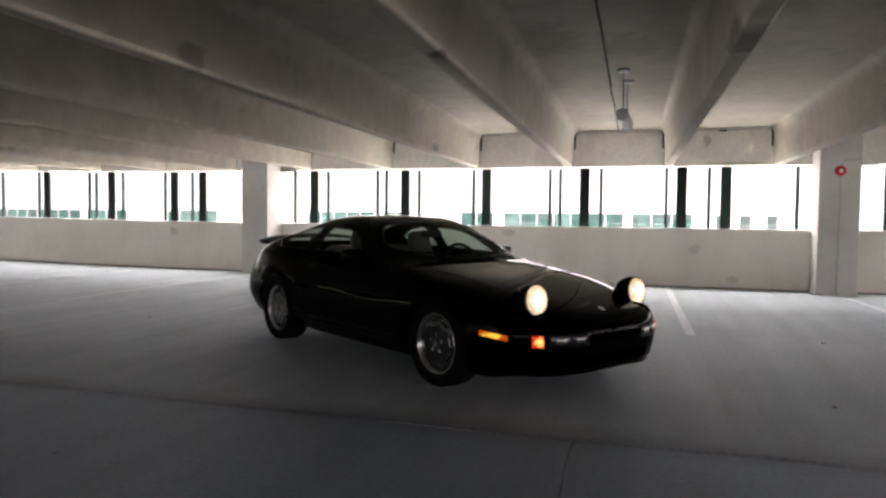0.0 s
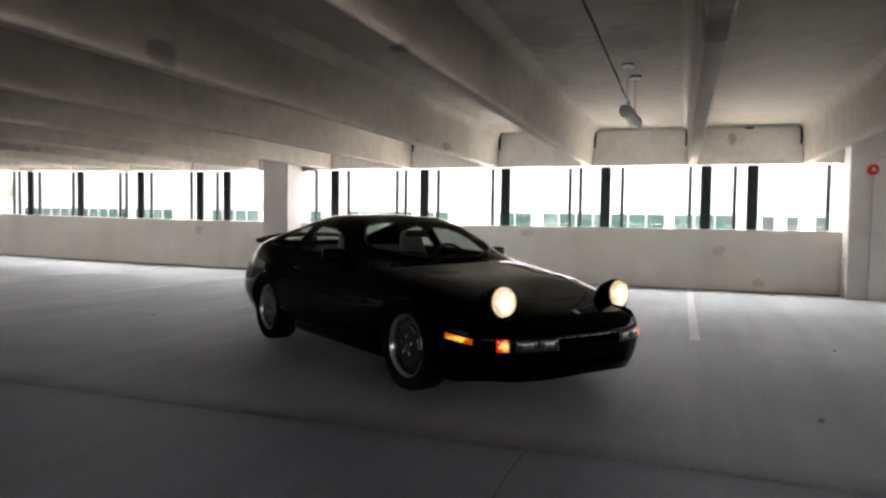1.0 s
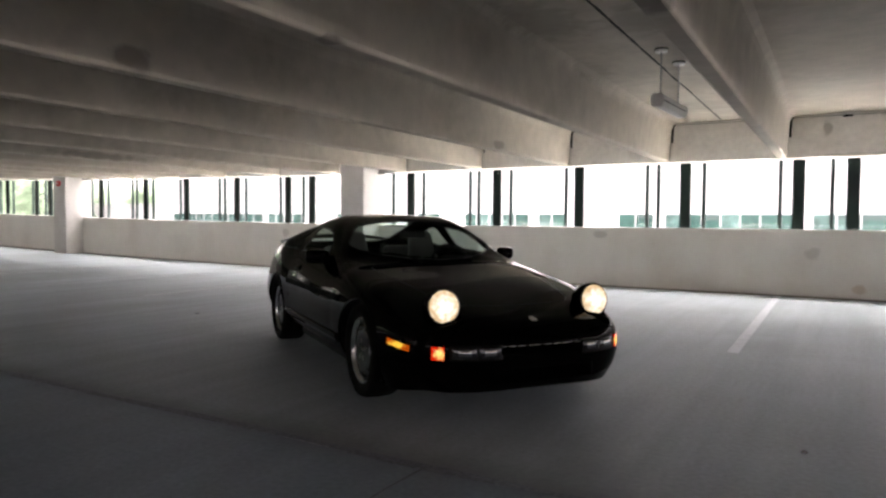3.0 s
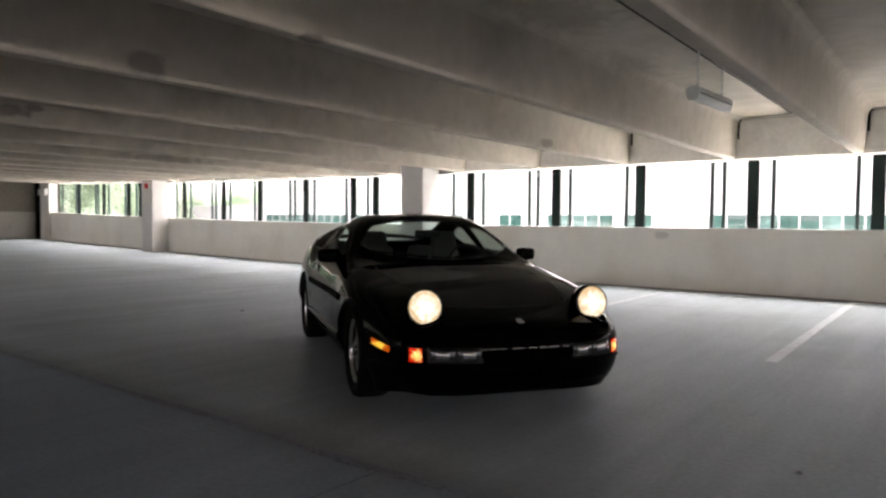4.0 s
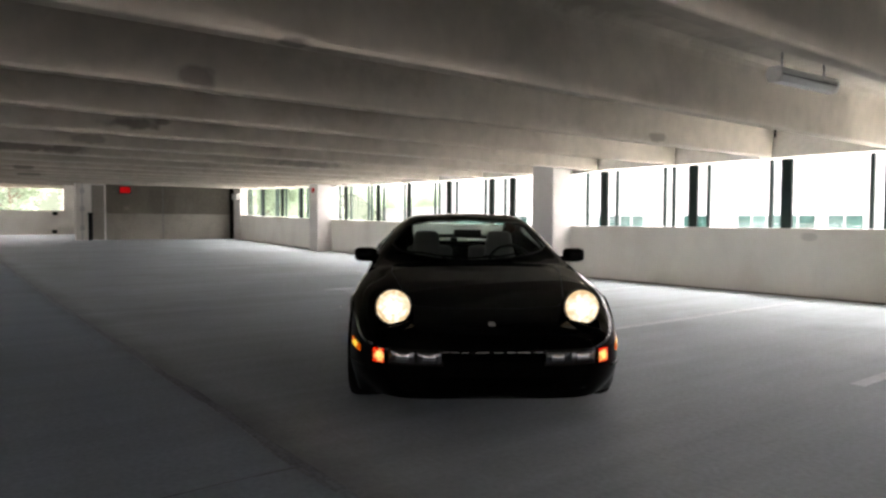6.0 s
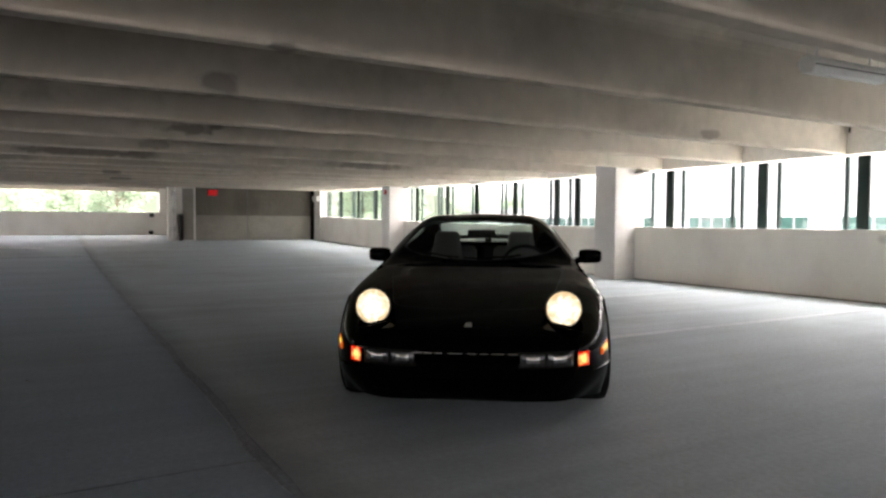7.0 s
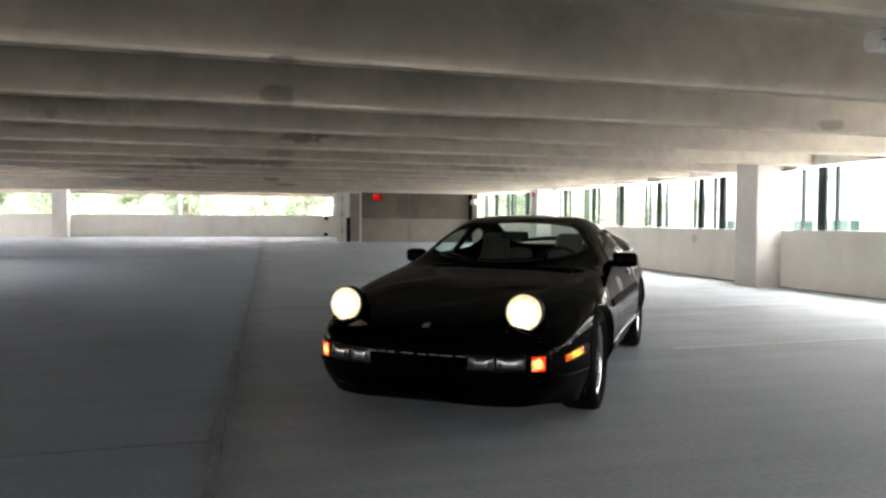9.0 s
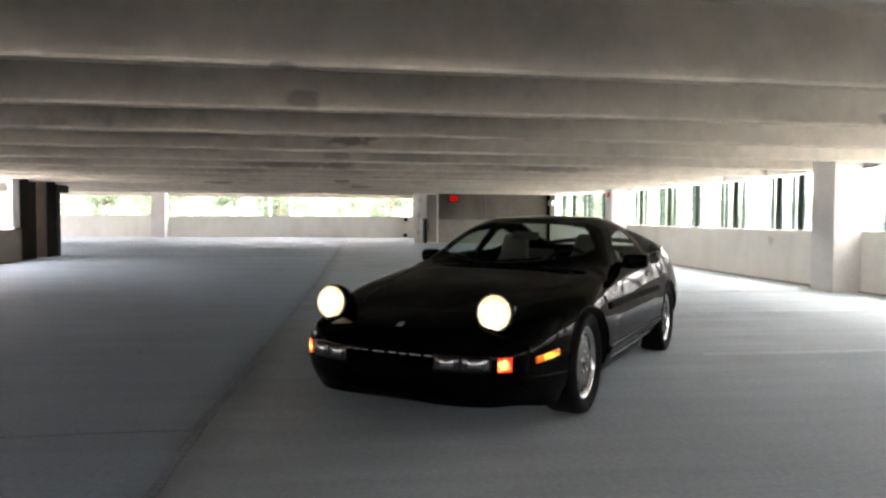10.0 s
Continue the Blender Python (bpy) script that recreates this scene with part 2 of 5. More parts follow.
M_PAINT_FADED = mat("faded_line_paint", (0.47, 0.51, 0.54), 0.65, var=0.15, stain=(0.38, 0.42, 0.455), stain_scale=4.0, stain_amount=0.95)
M_MULL = mat("black_anodised_frame", (0.010, 0.018, 0.017), 0.5, var=0.2, spec=0.12)
M_GREENBAR = mat("green_grey_frame", (0.03, 0.047, 0.045), 0.5, var=0.2, spec=0.15)
M_GLASS = pane_glass("window_glass", (0.96, 0.98, 0.975))
M_GALV = mat("galvanised_steel", (0.5, 0.5, 0.5), 0.45, 0.8, var=0.15, scale=20)
M_WHITE = mat("white_enamel", (0.75, 0.75, 0.73), 0.4, var=0.05)
M_EXIT = glow("exit_sign_red", (1.0, 0.01, 0.015), (0.8, 0.008, 0.012), 0.017, 3)
M_RED = mat("red_plastic", (0.55, 0.02, 0.02), 0.35, var=0.1)
M_BLACKPLASTIC = mat("black_plastic", (0.005, 0.005, 0.005), 0.6, var=0.2, spec=0.12)
M_FACADE = mat("pale_render_facade", (0.42, 0.405, 0.415), 0.8, var=0.06, scale=0.4)
M_TEAL = mat("teal_window_glass", (0.028, 0.064, 0.056), 0.3, var=0.4, scale=0.3, fine=1.2, spec=0.12)
M_TEAL_PALE = mat("pale_teal_window_glass", (0.055, 0.095, 0.088), 0.3, var=0.4, scale=0.3, fine=1.2, spec=0.12)
M_GRIME = mat("brown_grime", (0.15, 0.12, 0.09), 0.9, var=0.4, scale=3)
M_CRACK = mat("dark_floor_crack", (0.17, 0.19, 0.215), 0.7, var=0.3, scale=6)
M_SLAT = mat("dark_grey_slats", (0.022, 0.042, 0.04), 0.6, var=0.2, scale=2)
# unseen ground, its tone set pale to bounce daylight onto the ceiling
M_TARMAC = mat("pale_concrete_yard", (0.6, 0.6, 0.58), 0.9, var=0.2, scale=0.2, fine=8)
def leaf_material():
    m = bpy.data.materials.new("leaves")
    m.use_nodes = True
    n, l = m.node_tree.nodes, m.node_tree.links
    n.remove(n["Principled BSDF"])
    d, t, a, info, ramp = n.new("ShaderNodeBsdfDiffuse"), n.new("ShaderNodeBsdfTranslucent"), n.new("ShaderNodeAddShader"), n.new("ShaderNodeNewGeometry"), n.new("ShaderNodeMix")
    ramp.data_type = "RGBA"
    l.new(info.outputs["Random Per Island"], ramp.inputs[0])
    ramp.inputs[6].default_value, ramp.inputs[7].default_value = (0.132, 0.165, 0.118, 1), (0.152, 0.185, 0.137, 1)
    l.new(ramp.outputs[2], d.inputs[0])
    l.new(ramp.outputs[2], t.inputs[0])
    l.new(d.outputs[0], a.inputs[0])
    l.new(t.outputs[0], a.inputs[1])
    l.new(a.outputs[0], n["Material Output"].inputs[0])
    return m


M_LEAF = leaf_material()
M_GRASS = mat("rough_grass", (0.041, 0.050, 0.035), 0.9, var=0.25, scale=0.3, fine=4, spec=0.1, stain=(0.033, 0.043, 0.03), stain_scale=0.12, stain_amount=0.7)
M_POST = mat("grey_post_paint", (0.06, 0.064, 0.062), 0.6, var=0.1, spec=0.2)
M_BARK = mat("bark", (0.12, 0.09, 0.06), 0.9, var=0.3, scale=4)


# ---- building helpers ----
def mesh_of(name, bm, material, smooth=False):
    bmesh.ops.recalc_face_normals(bm, faces=bm.faces)
    me = bpy.data.meshes.new(name)
    bm.to_mesh(me)
    bm.free()
    for m in (material if isinstance(material, (list, tuple)) else [material]):
        me.materials.append(m)
    if smooth:
        me.polygons.foreach_set("use_smooth", [True] * len(me.polygons))
    return me


def thing(name, bm, material, label, category, kind="", group="", smooth=False):
    return tagged(new(name, mesh_of(name, bm, material, smooth)), label, category, group, kind)


def base(name, label, category, at=(0, 0, 0), turn=0, group="", kind=""):
    """An Empty that carries the parts of one thing."""
    ob = new(name)
    ob.empty_display_size = 0.1
    ob.matrix_basis = pose(*at, 0, 0, turn)
    return tagged(ob, label, category, group, kind)


def part(name, bm, material, parent, label="", smooth=False):
    ob = new(name, mesh_of(name, bm, material, smooth))
    ob.parent = parent
    if label:
        ob["label"] = label
    return ob


def box(bm, x0, x1, y0, y1, z0, z1, bevel=0.0):
    r = bmesh.ops.create_cube(bm, size=1.0, matrix=Matrix.Translation(((x0 + x1) / 2, (y0 + y1) / 2, (z0 + z1) / 2)) @ Matrix.Diagonal((x1 - x0, y1 - y0, z1 - z0, 1)))
    if bevel:
        edges = list({e for v in r["verts"] for e in v.link_edges})
        bmesh.ops.bevel(bm, geom=edges, offset=bevel, segments=2, affect="EDGES", profile=0.5)
    return bm


def rod(bm, a, b, r, n=10, r2=None):
    a, b = Vector(a), Vector(b)
    m = (b - a).to_track_quat("Z", "Y").to_matrix().to_4x4()
    bmesh.ops.create_cone(bm, cap_ends=True, segments=n, radius1=r, radius2=r if r2 is None else r2, depth=(b - a).length, matrix=Matrix.Translation((a + b) / 2) @ m)
    return bm


def new_bm():
    return bmesh.new()


def fz(x):
    """How far the deck has risen at x: it ramps up towards the west end."""
    return 0.0 if x > -8 else 0.47 * ((-8 - x) / 25) ** 1.6


def ramp_box(bm, x0, x1, y0, y1, z0, z1, step=1.0):
    """A box along x that follows the deck's rise."""
    n = max(1, math.ceil((x1 - x0) / step)) if x0 < -8 else 1
    rows = []
    for i in range(n + 1):
        x = x0 + (x1 - x0) * i / n
        d = fz(x)
        rows.append([bm.verts.new(p) for p in ((x, y0, z0 + d), (x, y1, z0 + d), (x, y1, z1 + d), (x, y0, z1 + d))])
    for a, b in zip(rows, rows[1:]):
        for k in range(4):
            bm.faces.new((a[k], a[(k + 1) % 4], b[(k + 1) % 4], b[k]))
    bm.faces.new(rows[0])
    bm.faces.new(rows[-1][::-1])
    return bm


# ---- structure ----
WEST, EAST, SOUTH, NORTH = -33.0, 14.0, -4.7, 13.42
STEM, SLAB, SILL = 2.22, 2.88, 1.075
SKEW = 0.026  # the tees run a little askew to the glazed side
STEMS = [0.315 + 1.83 * k for k in range(-18, 8)]
STEMS = [x for x in STEMS if WEST + 0.3 < x < EAST - 0.3]
BAYS = (-30.25, -19.27, -8.3, 2.68, 13.65)

thing("floor_north", ramp_box(new_bm(), WEST - 0.3, EAST, 3.81, NORTH + 0.3, -0.3, 0.0), M_FLOOR, "smooth grey sealed concrete deck in the parking bays", "floor", "structure")
ADDED_COURT = (-18.0, -10.0, SOUTH - 0.2)  # unseen open court added to light the aisle: from, to, and its north edge
for x0, x1, y0 in ((WEST - 0.3, ADDED_COURT[0], -22.2), (ADDED_COURT[0], ADDED_COURT[1], ADDED_COURT[2]), (ADDED_COURT[1], EAST, -13.2)):
    thing("floor_south", ramp_box(new_bm(), x0, x1, y0, 3.81, -0.3, 0.0), M_FLOOR2, "darker bluish grey concrete deck of the aisle", "floor", "structure")

bm = new_bm()
# southwest roof stops short out of view, to let daylight in
ramp_box(bm, WEST - 0.3, -18.0, -16.0, NORTH + 0.3, SLAB, SLAB + 0.12)
ramp_box(bm, ADDED_COURT[0], ADDED_COURT[1], ADDED_COURT[2], NORTH + 0.3, SLAB, SLAB + 0.12)
ramp_box(bm, ADDED_COURT[1], EAST, -13.2, NORTH + 0.3, SLAB, SLAB + 0.12)
for x in STEMS:
    d = fz(x)
    ring = []
    x_wall = x
    for y in (-16.0 if x < ADDED_COURT[0] else ADDED_COURT[2] if x < ADDED_COURT[1] else -13.0, NORTH - 0.01):
        x = x_wall + SKEW * (13.5 - y)
        half = ((0.055, STEM), (0.066, STEM + 0.008), (0.074, STEM + 0.03), (0.100, SLAB - 0.14), (0.110, SLAB - 0.09), (0.130, SLAB - 0.045), (0.165, SLAB - 0.015), (0.21, SLAB + 0.01))
        ring.append([bm.verts.new((x - w, y, z + d)) for w, z in half[::-1]] + [bm.verts.new((x + w, y, z + d)) for w, z in half])
    a, b = ring
    for k in range(16):
        bm.faces.new((a[k], a[(k + 1) % 16], b[(k + 1) % 16], b[k]))
    bm.faces.new(a), bm.faces.new(b[::-1])
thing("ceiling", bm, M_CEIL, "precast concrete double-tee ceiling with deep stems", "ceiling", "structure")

for k in range(-9, 4):
    x = -0.60 + 3.66 * k
    if x < -27.5:
        continue
    bm = new_bm()
    pts = [(x + SKEW * (13.5 - y) + 0.012 * noise.noise((k, y, 3)), y) for y in np.arange(-5, 13.45, 0.12)]
    rows = [[bm.verts.new((p + w * (1.25 + 0.9 * noise.noise((q * 3.1, k, 7)) + 0.5 * noise.noise((q * 9.0, k, 2))), q, SLAB + fz(x) + h)) for w, h in ((-0.011, 0.001), (-0.008, -0.006), (0.008, -0.006), (0.011, 0.001))] for p, q in pts]
    for a, b in zip(rows, rows[1:]):
        for m in range(3):
            bm.faces.new((a[m], a[m + 1], b[m + 1], b[m]))
    thing("ceiling_joint", bm, M_JOINT, "dark sealed joint between two ceiling tees", "joint", "structure")

# north side: low wall, spandrel, columns, glazing
for x0, x1 in zip(BAYS, BAYS[1:]):
    a = x0 + 0.64 if x0 > -30 else -28.0
    b = x1
    bm = ramp_box(new_bm(), a, b, NORTH, NORTH + 0.2, -0.01, SILL)
    thing("wall_north", bm, M_WALL, "low off-white painted concrete wall with stains", "low wall", "structure")
bm = ramp_box(new_bm(), -28.0, EAST, NORTH + 0.04, NORTH + 0.3, STEM - 0.01, SLAB + 0.1)
thing("spandrel_north", bm, M_SPAN, "pale concrete spandrel beam above the windows", "beam", "structure")
for x in BAYS[1:]:
    bm = box(new_bm(), x, x + 0.62, 12.9, NORTH + 0.28, fz(x) - 0.02, SLAB + fz(x) + 0.02, 0.015)
    thing("column_north", bm, M_COL, "square white painted concrete column", "column", "structure", "columns along the windows")

for x in BAYS[1:]:
    thing("steel_angle", box(new_bm(), x + 0.64, x + 1.0, NORTH - 0.03, NORTH + 0.035, STEM + fz(x) - 0.035, STEM + fz(x) - 0.012, 0.004), M_JOINT, "short dark steel angle under the spandrel beam", "bracket", "structure")

# mullions
# each bay repeats one rhythm of broad posts and slim bars
BAY_STARTS = (-29.9, -18.86, -7.68, 3.3)
POSTS = (0.66, 2.76, 4.5, 6.45, 8.23, 9.0)
BARS = (0.18, 0.98, 2.13, 2.33, 3.06, 4.23, 5.78, 5.98, 6.76, 7.96, 8.71, 10.19)
THICK = [b + p for b in BAY_STARTS for p in POSTS if -27.8 < b + p < EAST]
THIN = [b + p for b in BAY_STARTS for p in BARS if -27.8 < b + p < EAST]
for x in THICK:
    d = fz(x)
    thing("window_mullion", box(new_bm(), x - 0.092, x + 0.092, NORTH + 0.30, NORTH + 0.345, SILL - 0.4 + d, STEM + 0.3 + d), M_MULL, "broad black metal window post", "window post", "structure", "window posts")
for x in THIN:
    d = fz(x)
    thing("window_bar", box(new_bm(), x - 0.03, x + 0.03, NORTH + 0.32, NORTH + 0.37, SILL - 0.4 + d, STEM + 0.3 + d), M_GREENBAR, "slim grey-green metal window bar", "window bar", "structure", "window bars")

# west end
bm = ramp_box(new_bm(), -28.25, -28.0, 8.15, NORTH + 0.3, -0.02, SLAB + 0.02)
thing("wall_west", bm, M_ENDWALL, "raw stained concrete end wall", "wall", "structure")
d = fz(WEST)
thing("wall_west_return", box(new_bm(), WEST - 0.2, WEST, 7.33, 9.6, d - 0.05, d + 3.0), M_WALL, "pale painted wall beside the open side", "wall", "structure")
thing("wall_west_flank", ramp_box(new_bm(), WEST, -28.25, 9.4, 9.6, -0.02, SLAB + 0.02), M_WALL, "pale painted wall behind the pier", "wall", "structure")
bm = ramp_box(new_bm(), -28.3, -27.98, 7.06, 8.15, -0.02, SLAB + 0.02)
thing("pier_west", bm, M_WALL, "white painted concrete pier at the corner", "pier", "structure")
d = fz(WEST)
thing("parapet_west", box(new_bm(), WEST - 0.2, WEST, -22.2, 7.33, d - 0.05, d + 1.08), M_WALL, "low painted concrete parapet wall", "low wall", "structure")
thing("spandrel_west", box(new_bm(), WEST - 0.2, WEST, -16.0, 7.33, d + 2.06, d + 3.0), M_CEIL, "concrete spandrel beam over the open side", "beam", "structure")
thing("column_west", box(new_bm(), WEST, WEST + 0.6, -5.7, -5.05, d - 0.05, d + 2.9, 0.015), M_COL, "square pale concrete column", "column", "structure")
# south and east
def open_side(name, a, b, along, at, thick, low):
    """A low wall, a beam above and columns between, along x or y."""
    def slab(p, q, z0, z1):
        if along == "x":
            return ramp_box(new_bm(), p, q, at, at + thick, z0, z1)
        return box(new_bm(), at, at + thick, p, q, z0, z1)
    thing("parapet_" + name, slab(a, b, -0.02, low), M_WALL, "low painted concrete parapet wall", "low wall", "structure")
    thing("spandrel_" + name, slab(a, b, STEM, SLAB + 0.1), M_CEIL, "concrete spandrel beam over the open side", "beam", "structure")
    p = a
    while p < b:
        thing("column_" + name, slab(p, p + 0.6, low, STEM), M_COL, "square pale concrete column", "column", "structure")
        p += 10.97


thing("parapet_southwest", ramp_box(new_bm(), WEST, -18.0, -22.2, -22.0, -0.02, 1.0), M_WALL, "low painted concrete parapet wall", "low wall", "structure")
# never in view; set near to bring in light from the south
open_side("unseen_southeast", -10.0, EAST, "x", -13.2, 0.2, 1.0)
thing("wall_south_return", box(new_bm(), -10.0, -9.8, -13.0, SOUTH - 0.6, -0.3, SLAB + 0.1), M_RAW, "unseen raw concrete wall beside the added court", "wall", "structure")
open_side("east", -13.0, NORTH + 0.3, "y", EAST, 0.2, 1.45)
# unseen low wall edging the added court
thing("parapet_added_court", box(new_bm(), -18.2, -18.0, -22.0, SOUTH - 0.52, fz(-18) - 0.02, fz(-18) + 0.9), M_WALL, "low painted concrete parapet wall", "low wall", "structure")
# line of walls and columns between the two aisles
thing("wall_south", ramp_box(new_bm(), -16.95, -8.0, SOUTH - 0.2, SOUTH, -0.02, 0.88), M_RAW, "low raw concrete wall between the aisles", "low wall", "structure")
thing("pier_south", ramp_box(new_bm(), -17.85, -16.95, SOUTH - 0.2, SOUTH, -0.02, SLAB), M_DARKRAW_SHADE, "brownish raw concrete wall end", "wall", "structure")
thing("column_south", box(new_bm(), -18.9, -18.3, SOUTH - 0.5, SOUTH + 0.1, -0.02, SLAB + 0.2, 0.015), M_DARKRAW_SHADE, "dark raw concrete column", "column", "structure")
for x in (-8.0, 3.0, 13.0):
    thing("column_south", box(new_bm(), x, x + 0.6, SOUTH - 0.6, SOUTH, -0.02, SLAB + 0.1, 0.015), M_RAW, "raw concrete column", "column", "structure")

# parking lines
for x in (-13.55, -10.8, -8.05, -5.30, -2.42, 0.32, 3.04, 5.76, 8.5):
    bm = new_bm()
    near, far = x + SKEW * (13.5 - 7.75), x
    low = [bm.verts.new((px, py, fz(px) + 0.0005)) for px, py in ((near - 0.05, 7.75), (near + 0.05, 7.75), (far + 0.05, NORTH - 0.03), (far - 0.05, NORTH - 0.03))]
    top = [bm.verts.new(v.co + Vector((0, 0, 0.0035))) for v in low]
    bm.faces.new(low[::-1]), bm.faces.new(top)
    for k in range(4):
        bm.faces.new((low[k], low[(k + 1) % 4], top[(k + 1) % 4], top[k]))
    thing("parking_line", bm, M_PAINT if x > -2 else M_PAINT_FADED, "worn white painted parking bay line" if x > -2 else "faded, nearly worn-off parking bay line", "parking line", "structure", "parking bay lines")


def ribbon(name, points, width, material, label):
    """A wavering flat strip of sealant along the floor."""
    bm = new_bm()
    pts = [Vector(p) for p in points]
    rows = []
    for i, p in enumerate(pts):
        d = (pts[min(i + 1, len(pts) - 1)] - pts[max(i - 1, 0)]).normalized()
        side = Vector((-d.y, d.x, 0)) * width * 0.5 * (0.6 + 0.8 * random.random())
        rows.append([bm.verts.new((q.x, q.y, fz(q.x) + h)) for q, h in ((p - side, 0.0003), (p - side * 0.8, 0.003), (p + side * 0.8, 0.003), (p + side, 0.0003))])
    for a, b in zip(rows, rows[1:]):
        for k in range(3):
            bm.faces.new((a[k], a[k + 1], b[k + 1], b[k]))
    return thing(name, bm, material, label, "floor joint", "structure")


ribbon("floor_joint", [(x, 3.81 + 0.025 * noise.noise((x * 0.9, 0, 0)), 0) for x in np.arange(-24, 8, 0.25)], 0.06, M_BAND, "worn darker joint along the concrete deck")
ribbon("floor_crack", [(-0.30 - 0.025 * (y - 3) + 0.02 * noise.noise((0, y * 1.3, 5)), y, 0) for y in np.arange(-4, 3.82, 0.15)], 0.009, M_CRACK, "thin dark joint across the concrete deck")
ribbon("floor_joint", [(-19.08 - 0.03 * y + 0.04 * noise.noise((y * 1.1, 4, 0)), y, 0) for y in np.arange(-4.6, 3.8, 0.2)], 0.12, M_SEAL, "dark joint across the aisle deck")
for k, (x, y, r) in enumerate(((-5.62, 6.84, 0.02), (-2.79, 2.74, 0.014), (1.22, 5.02, 0.018), (1.71, 7.69, 0.02))):
    bm = new_bm()
    bmesh.ops.create_icosphere(bm, subdivisions=2, radius=r)
    for v in bm.verts:
        v.co += v.co.normalized() * 0.012 * noise.noise(v.co * 60 + Vector((k, 0, 0)))
        v.co.z = max(v.co.z * 0.35, -r * 0.2)
    ob = thing("debris", bm, M_SEAL, "small dark scrap of debris on the floor", "debris", group="scraps on the deck")
    ob.matrix_basis = Matrix.Translation((x, y, 0.2 * r))

# line of grime at the foot of the low wall, built as strips
for x0, x1 in zip(BAYS, BAYS[1:]):
    thing("wall_foot", ramp_box(new_bm(), max(x0 + 0.64, -28), x1, NORTH - 0.035, NORTH + 0.002, -0.01, 0.018), M_GRIME, "brown grime strip along the foot of the low wall", "joint", "structure")

# plates between the stems on the spandrel, with dark gaps round their upper corners
for a, b in zip(STEMS, STEMS[1:]):
    if a < -28 or any(a < c + 0.3 < b for c in BAYS[1:]) or b > 9:
        continue
    x0, x1, d = a + 0.128, b - 0.128, fz((a + b) / 2)
    z0, z1, r = STEM + d - 0.005, STEM + d + 0.62, 0.05
    outline = [(x0, z0), (x1, z0)] + [(x1 - r + r * math.cos(t), z1 - r + r * math.sin(t)) for t in (0, 0.5, 1.05, 1.57)] + [(x0 + r - r * math.sin(t), z1 - r + r * math.cos(t)) for t in (0, 0.5, 1.05, 1.57)]
    bm = new_bm()
    front = [bm.verts.new((x, NORTH, z)) for x, z in outline]
    rear = [bm.verts.new((x, NORTH + 0.05, z)) for x, z in outline]
    bm.faces.new(front), bm.faces.new(rear[::-1])
    for k in range(len(front)):
        bm.faces.new((front[k], front[(k + 1) % len(front)], rear[(k + 1) % len(front)], rear[k]))
    box(bm, x0 + 0.02, x1 - 0.02, NORTH + 0.014, NORTH + 0.038, z1 - 0.03, SLAB + d + 0.002)
    thing("spandrel_plate", bm, M_SPAN, "pale concrete spandrel face between two ceiling stems", "spandrel", "structure")
    # shade in the gaps round each plate, laid on as black strips
    pts = [(x1 + 0.012, NORTH - 0.004, z1 - 0.30)] + [(x + 0.012, NORTH - 0.004, z + 0.006) for x, z in outline[2:5]] + [(x - 0.012, NORTH - 0.004, z + 0.006) for x, z in outline[6:9]] + [(x0 - 0.012, NORTH - 0.004, z1 - 0.30)]
    for k, (p, q) in enumerate(zip(pts, pts[1:])):
        thick = 0.003 if k == 3 else 0.017
        bm = rod(new_bm(), p, q, thick, 6)
        thing("dark_strip", bm, M_JOINT if k == 3 else M_VOID, "black strip for the shade in the open joint round a spandrel face", "joint", "structure")
thing("dark_strip", box(new_bm(), 1.155, 1.285, NORTH - 0.006, NORTH + 0.02, STEM + 0.595, STEM + 0.628, 0.003), M_VOID, "black mark at the top of a spandrel face", "joint", "structure")

# window panes, one between each two posts or bars
for x0, x1 in zip(BAYS, BAYS[1:]):
    a, b = max(x0 + 0.62, -27.1), x1
    edges = [a] + sorted(x for x in THICK + THIN if a + 0.05 < x < b - 0.05) + [b]
    for p, q in zip(edges, edges[1:]):
        d = fz((p + q) / 2)
        pane = thing("window_pane", box(new_bm(), p + 0.002, q - 0.002, NORTH + 0.346, NORTH + 0.354, SILL - 0.5 + d, STEM + 0.4 + d), M_GLASS, "clear faintly green window glass", "window", "structure", "window panes")
        pane.visible_shadow = False

# corner of the end wall and the glazed side
thing("pier_northwest", ramp_box(new_bm(), -28.0, -27.12, NORTH - 0.05, NORTH + 0.3, -0.02, SLAB), M_WALL, "pale painted concrete pier in the corner", "pier", "structure")
# shade in the corner, laid on as a near-black strip
thing("corner_shade", ramp_box(new_bm(), -28.0, -27.94, 13.2, NORTH - 0.05, -0.02, SLAB), M_DARKRAW_SHADE, "dark strip for the shade in the corner of the end wall", "joint", "structure")
thing("wall_seam", ramp_box(new_bm(), -27.99, -27.984, 10.34, 10.37, 0.0, 2.3), M_SEAL, "grey panel seam in the end wall", "joint", "structure")
thing("wall_box", box(new_bm(), -27.8, -27.2, NORTH - 0.19, NORTH - 0.05, 2.06, 2.3, 0.01), M_WHITE, "white junction box high on the corner pier", "junction box")
# dado on the end wall
thing("wall_west_dado", ramp_box(new_bm(), -28.0, -27.99, 8.16, NORTH, 0.0, 1.07), M_DADO, "pale painted lower part of the end wall", "wall paint", "structure")

thing("pier_panel", ramp_box(new_bm(), -27.985, -27.97, 7.62, 8.08, 0.02, 2.2), M_DADO, "grey raw panel in the white pier", "wall panel", "structure")

# outside
bm = new_bm()
bmesh.ops.create_grid(bm, x_segments=8, y_segments=8, size=3000, matrix=Matrix.Translation((0, 0, -7.0)))
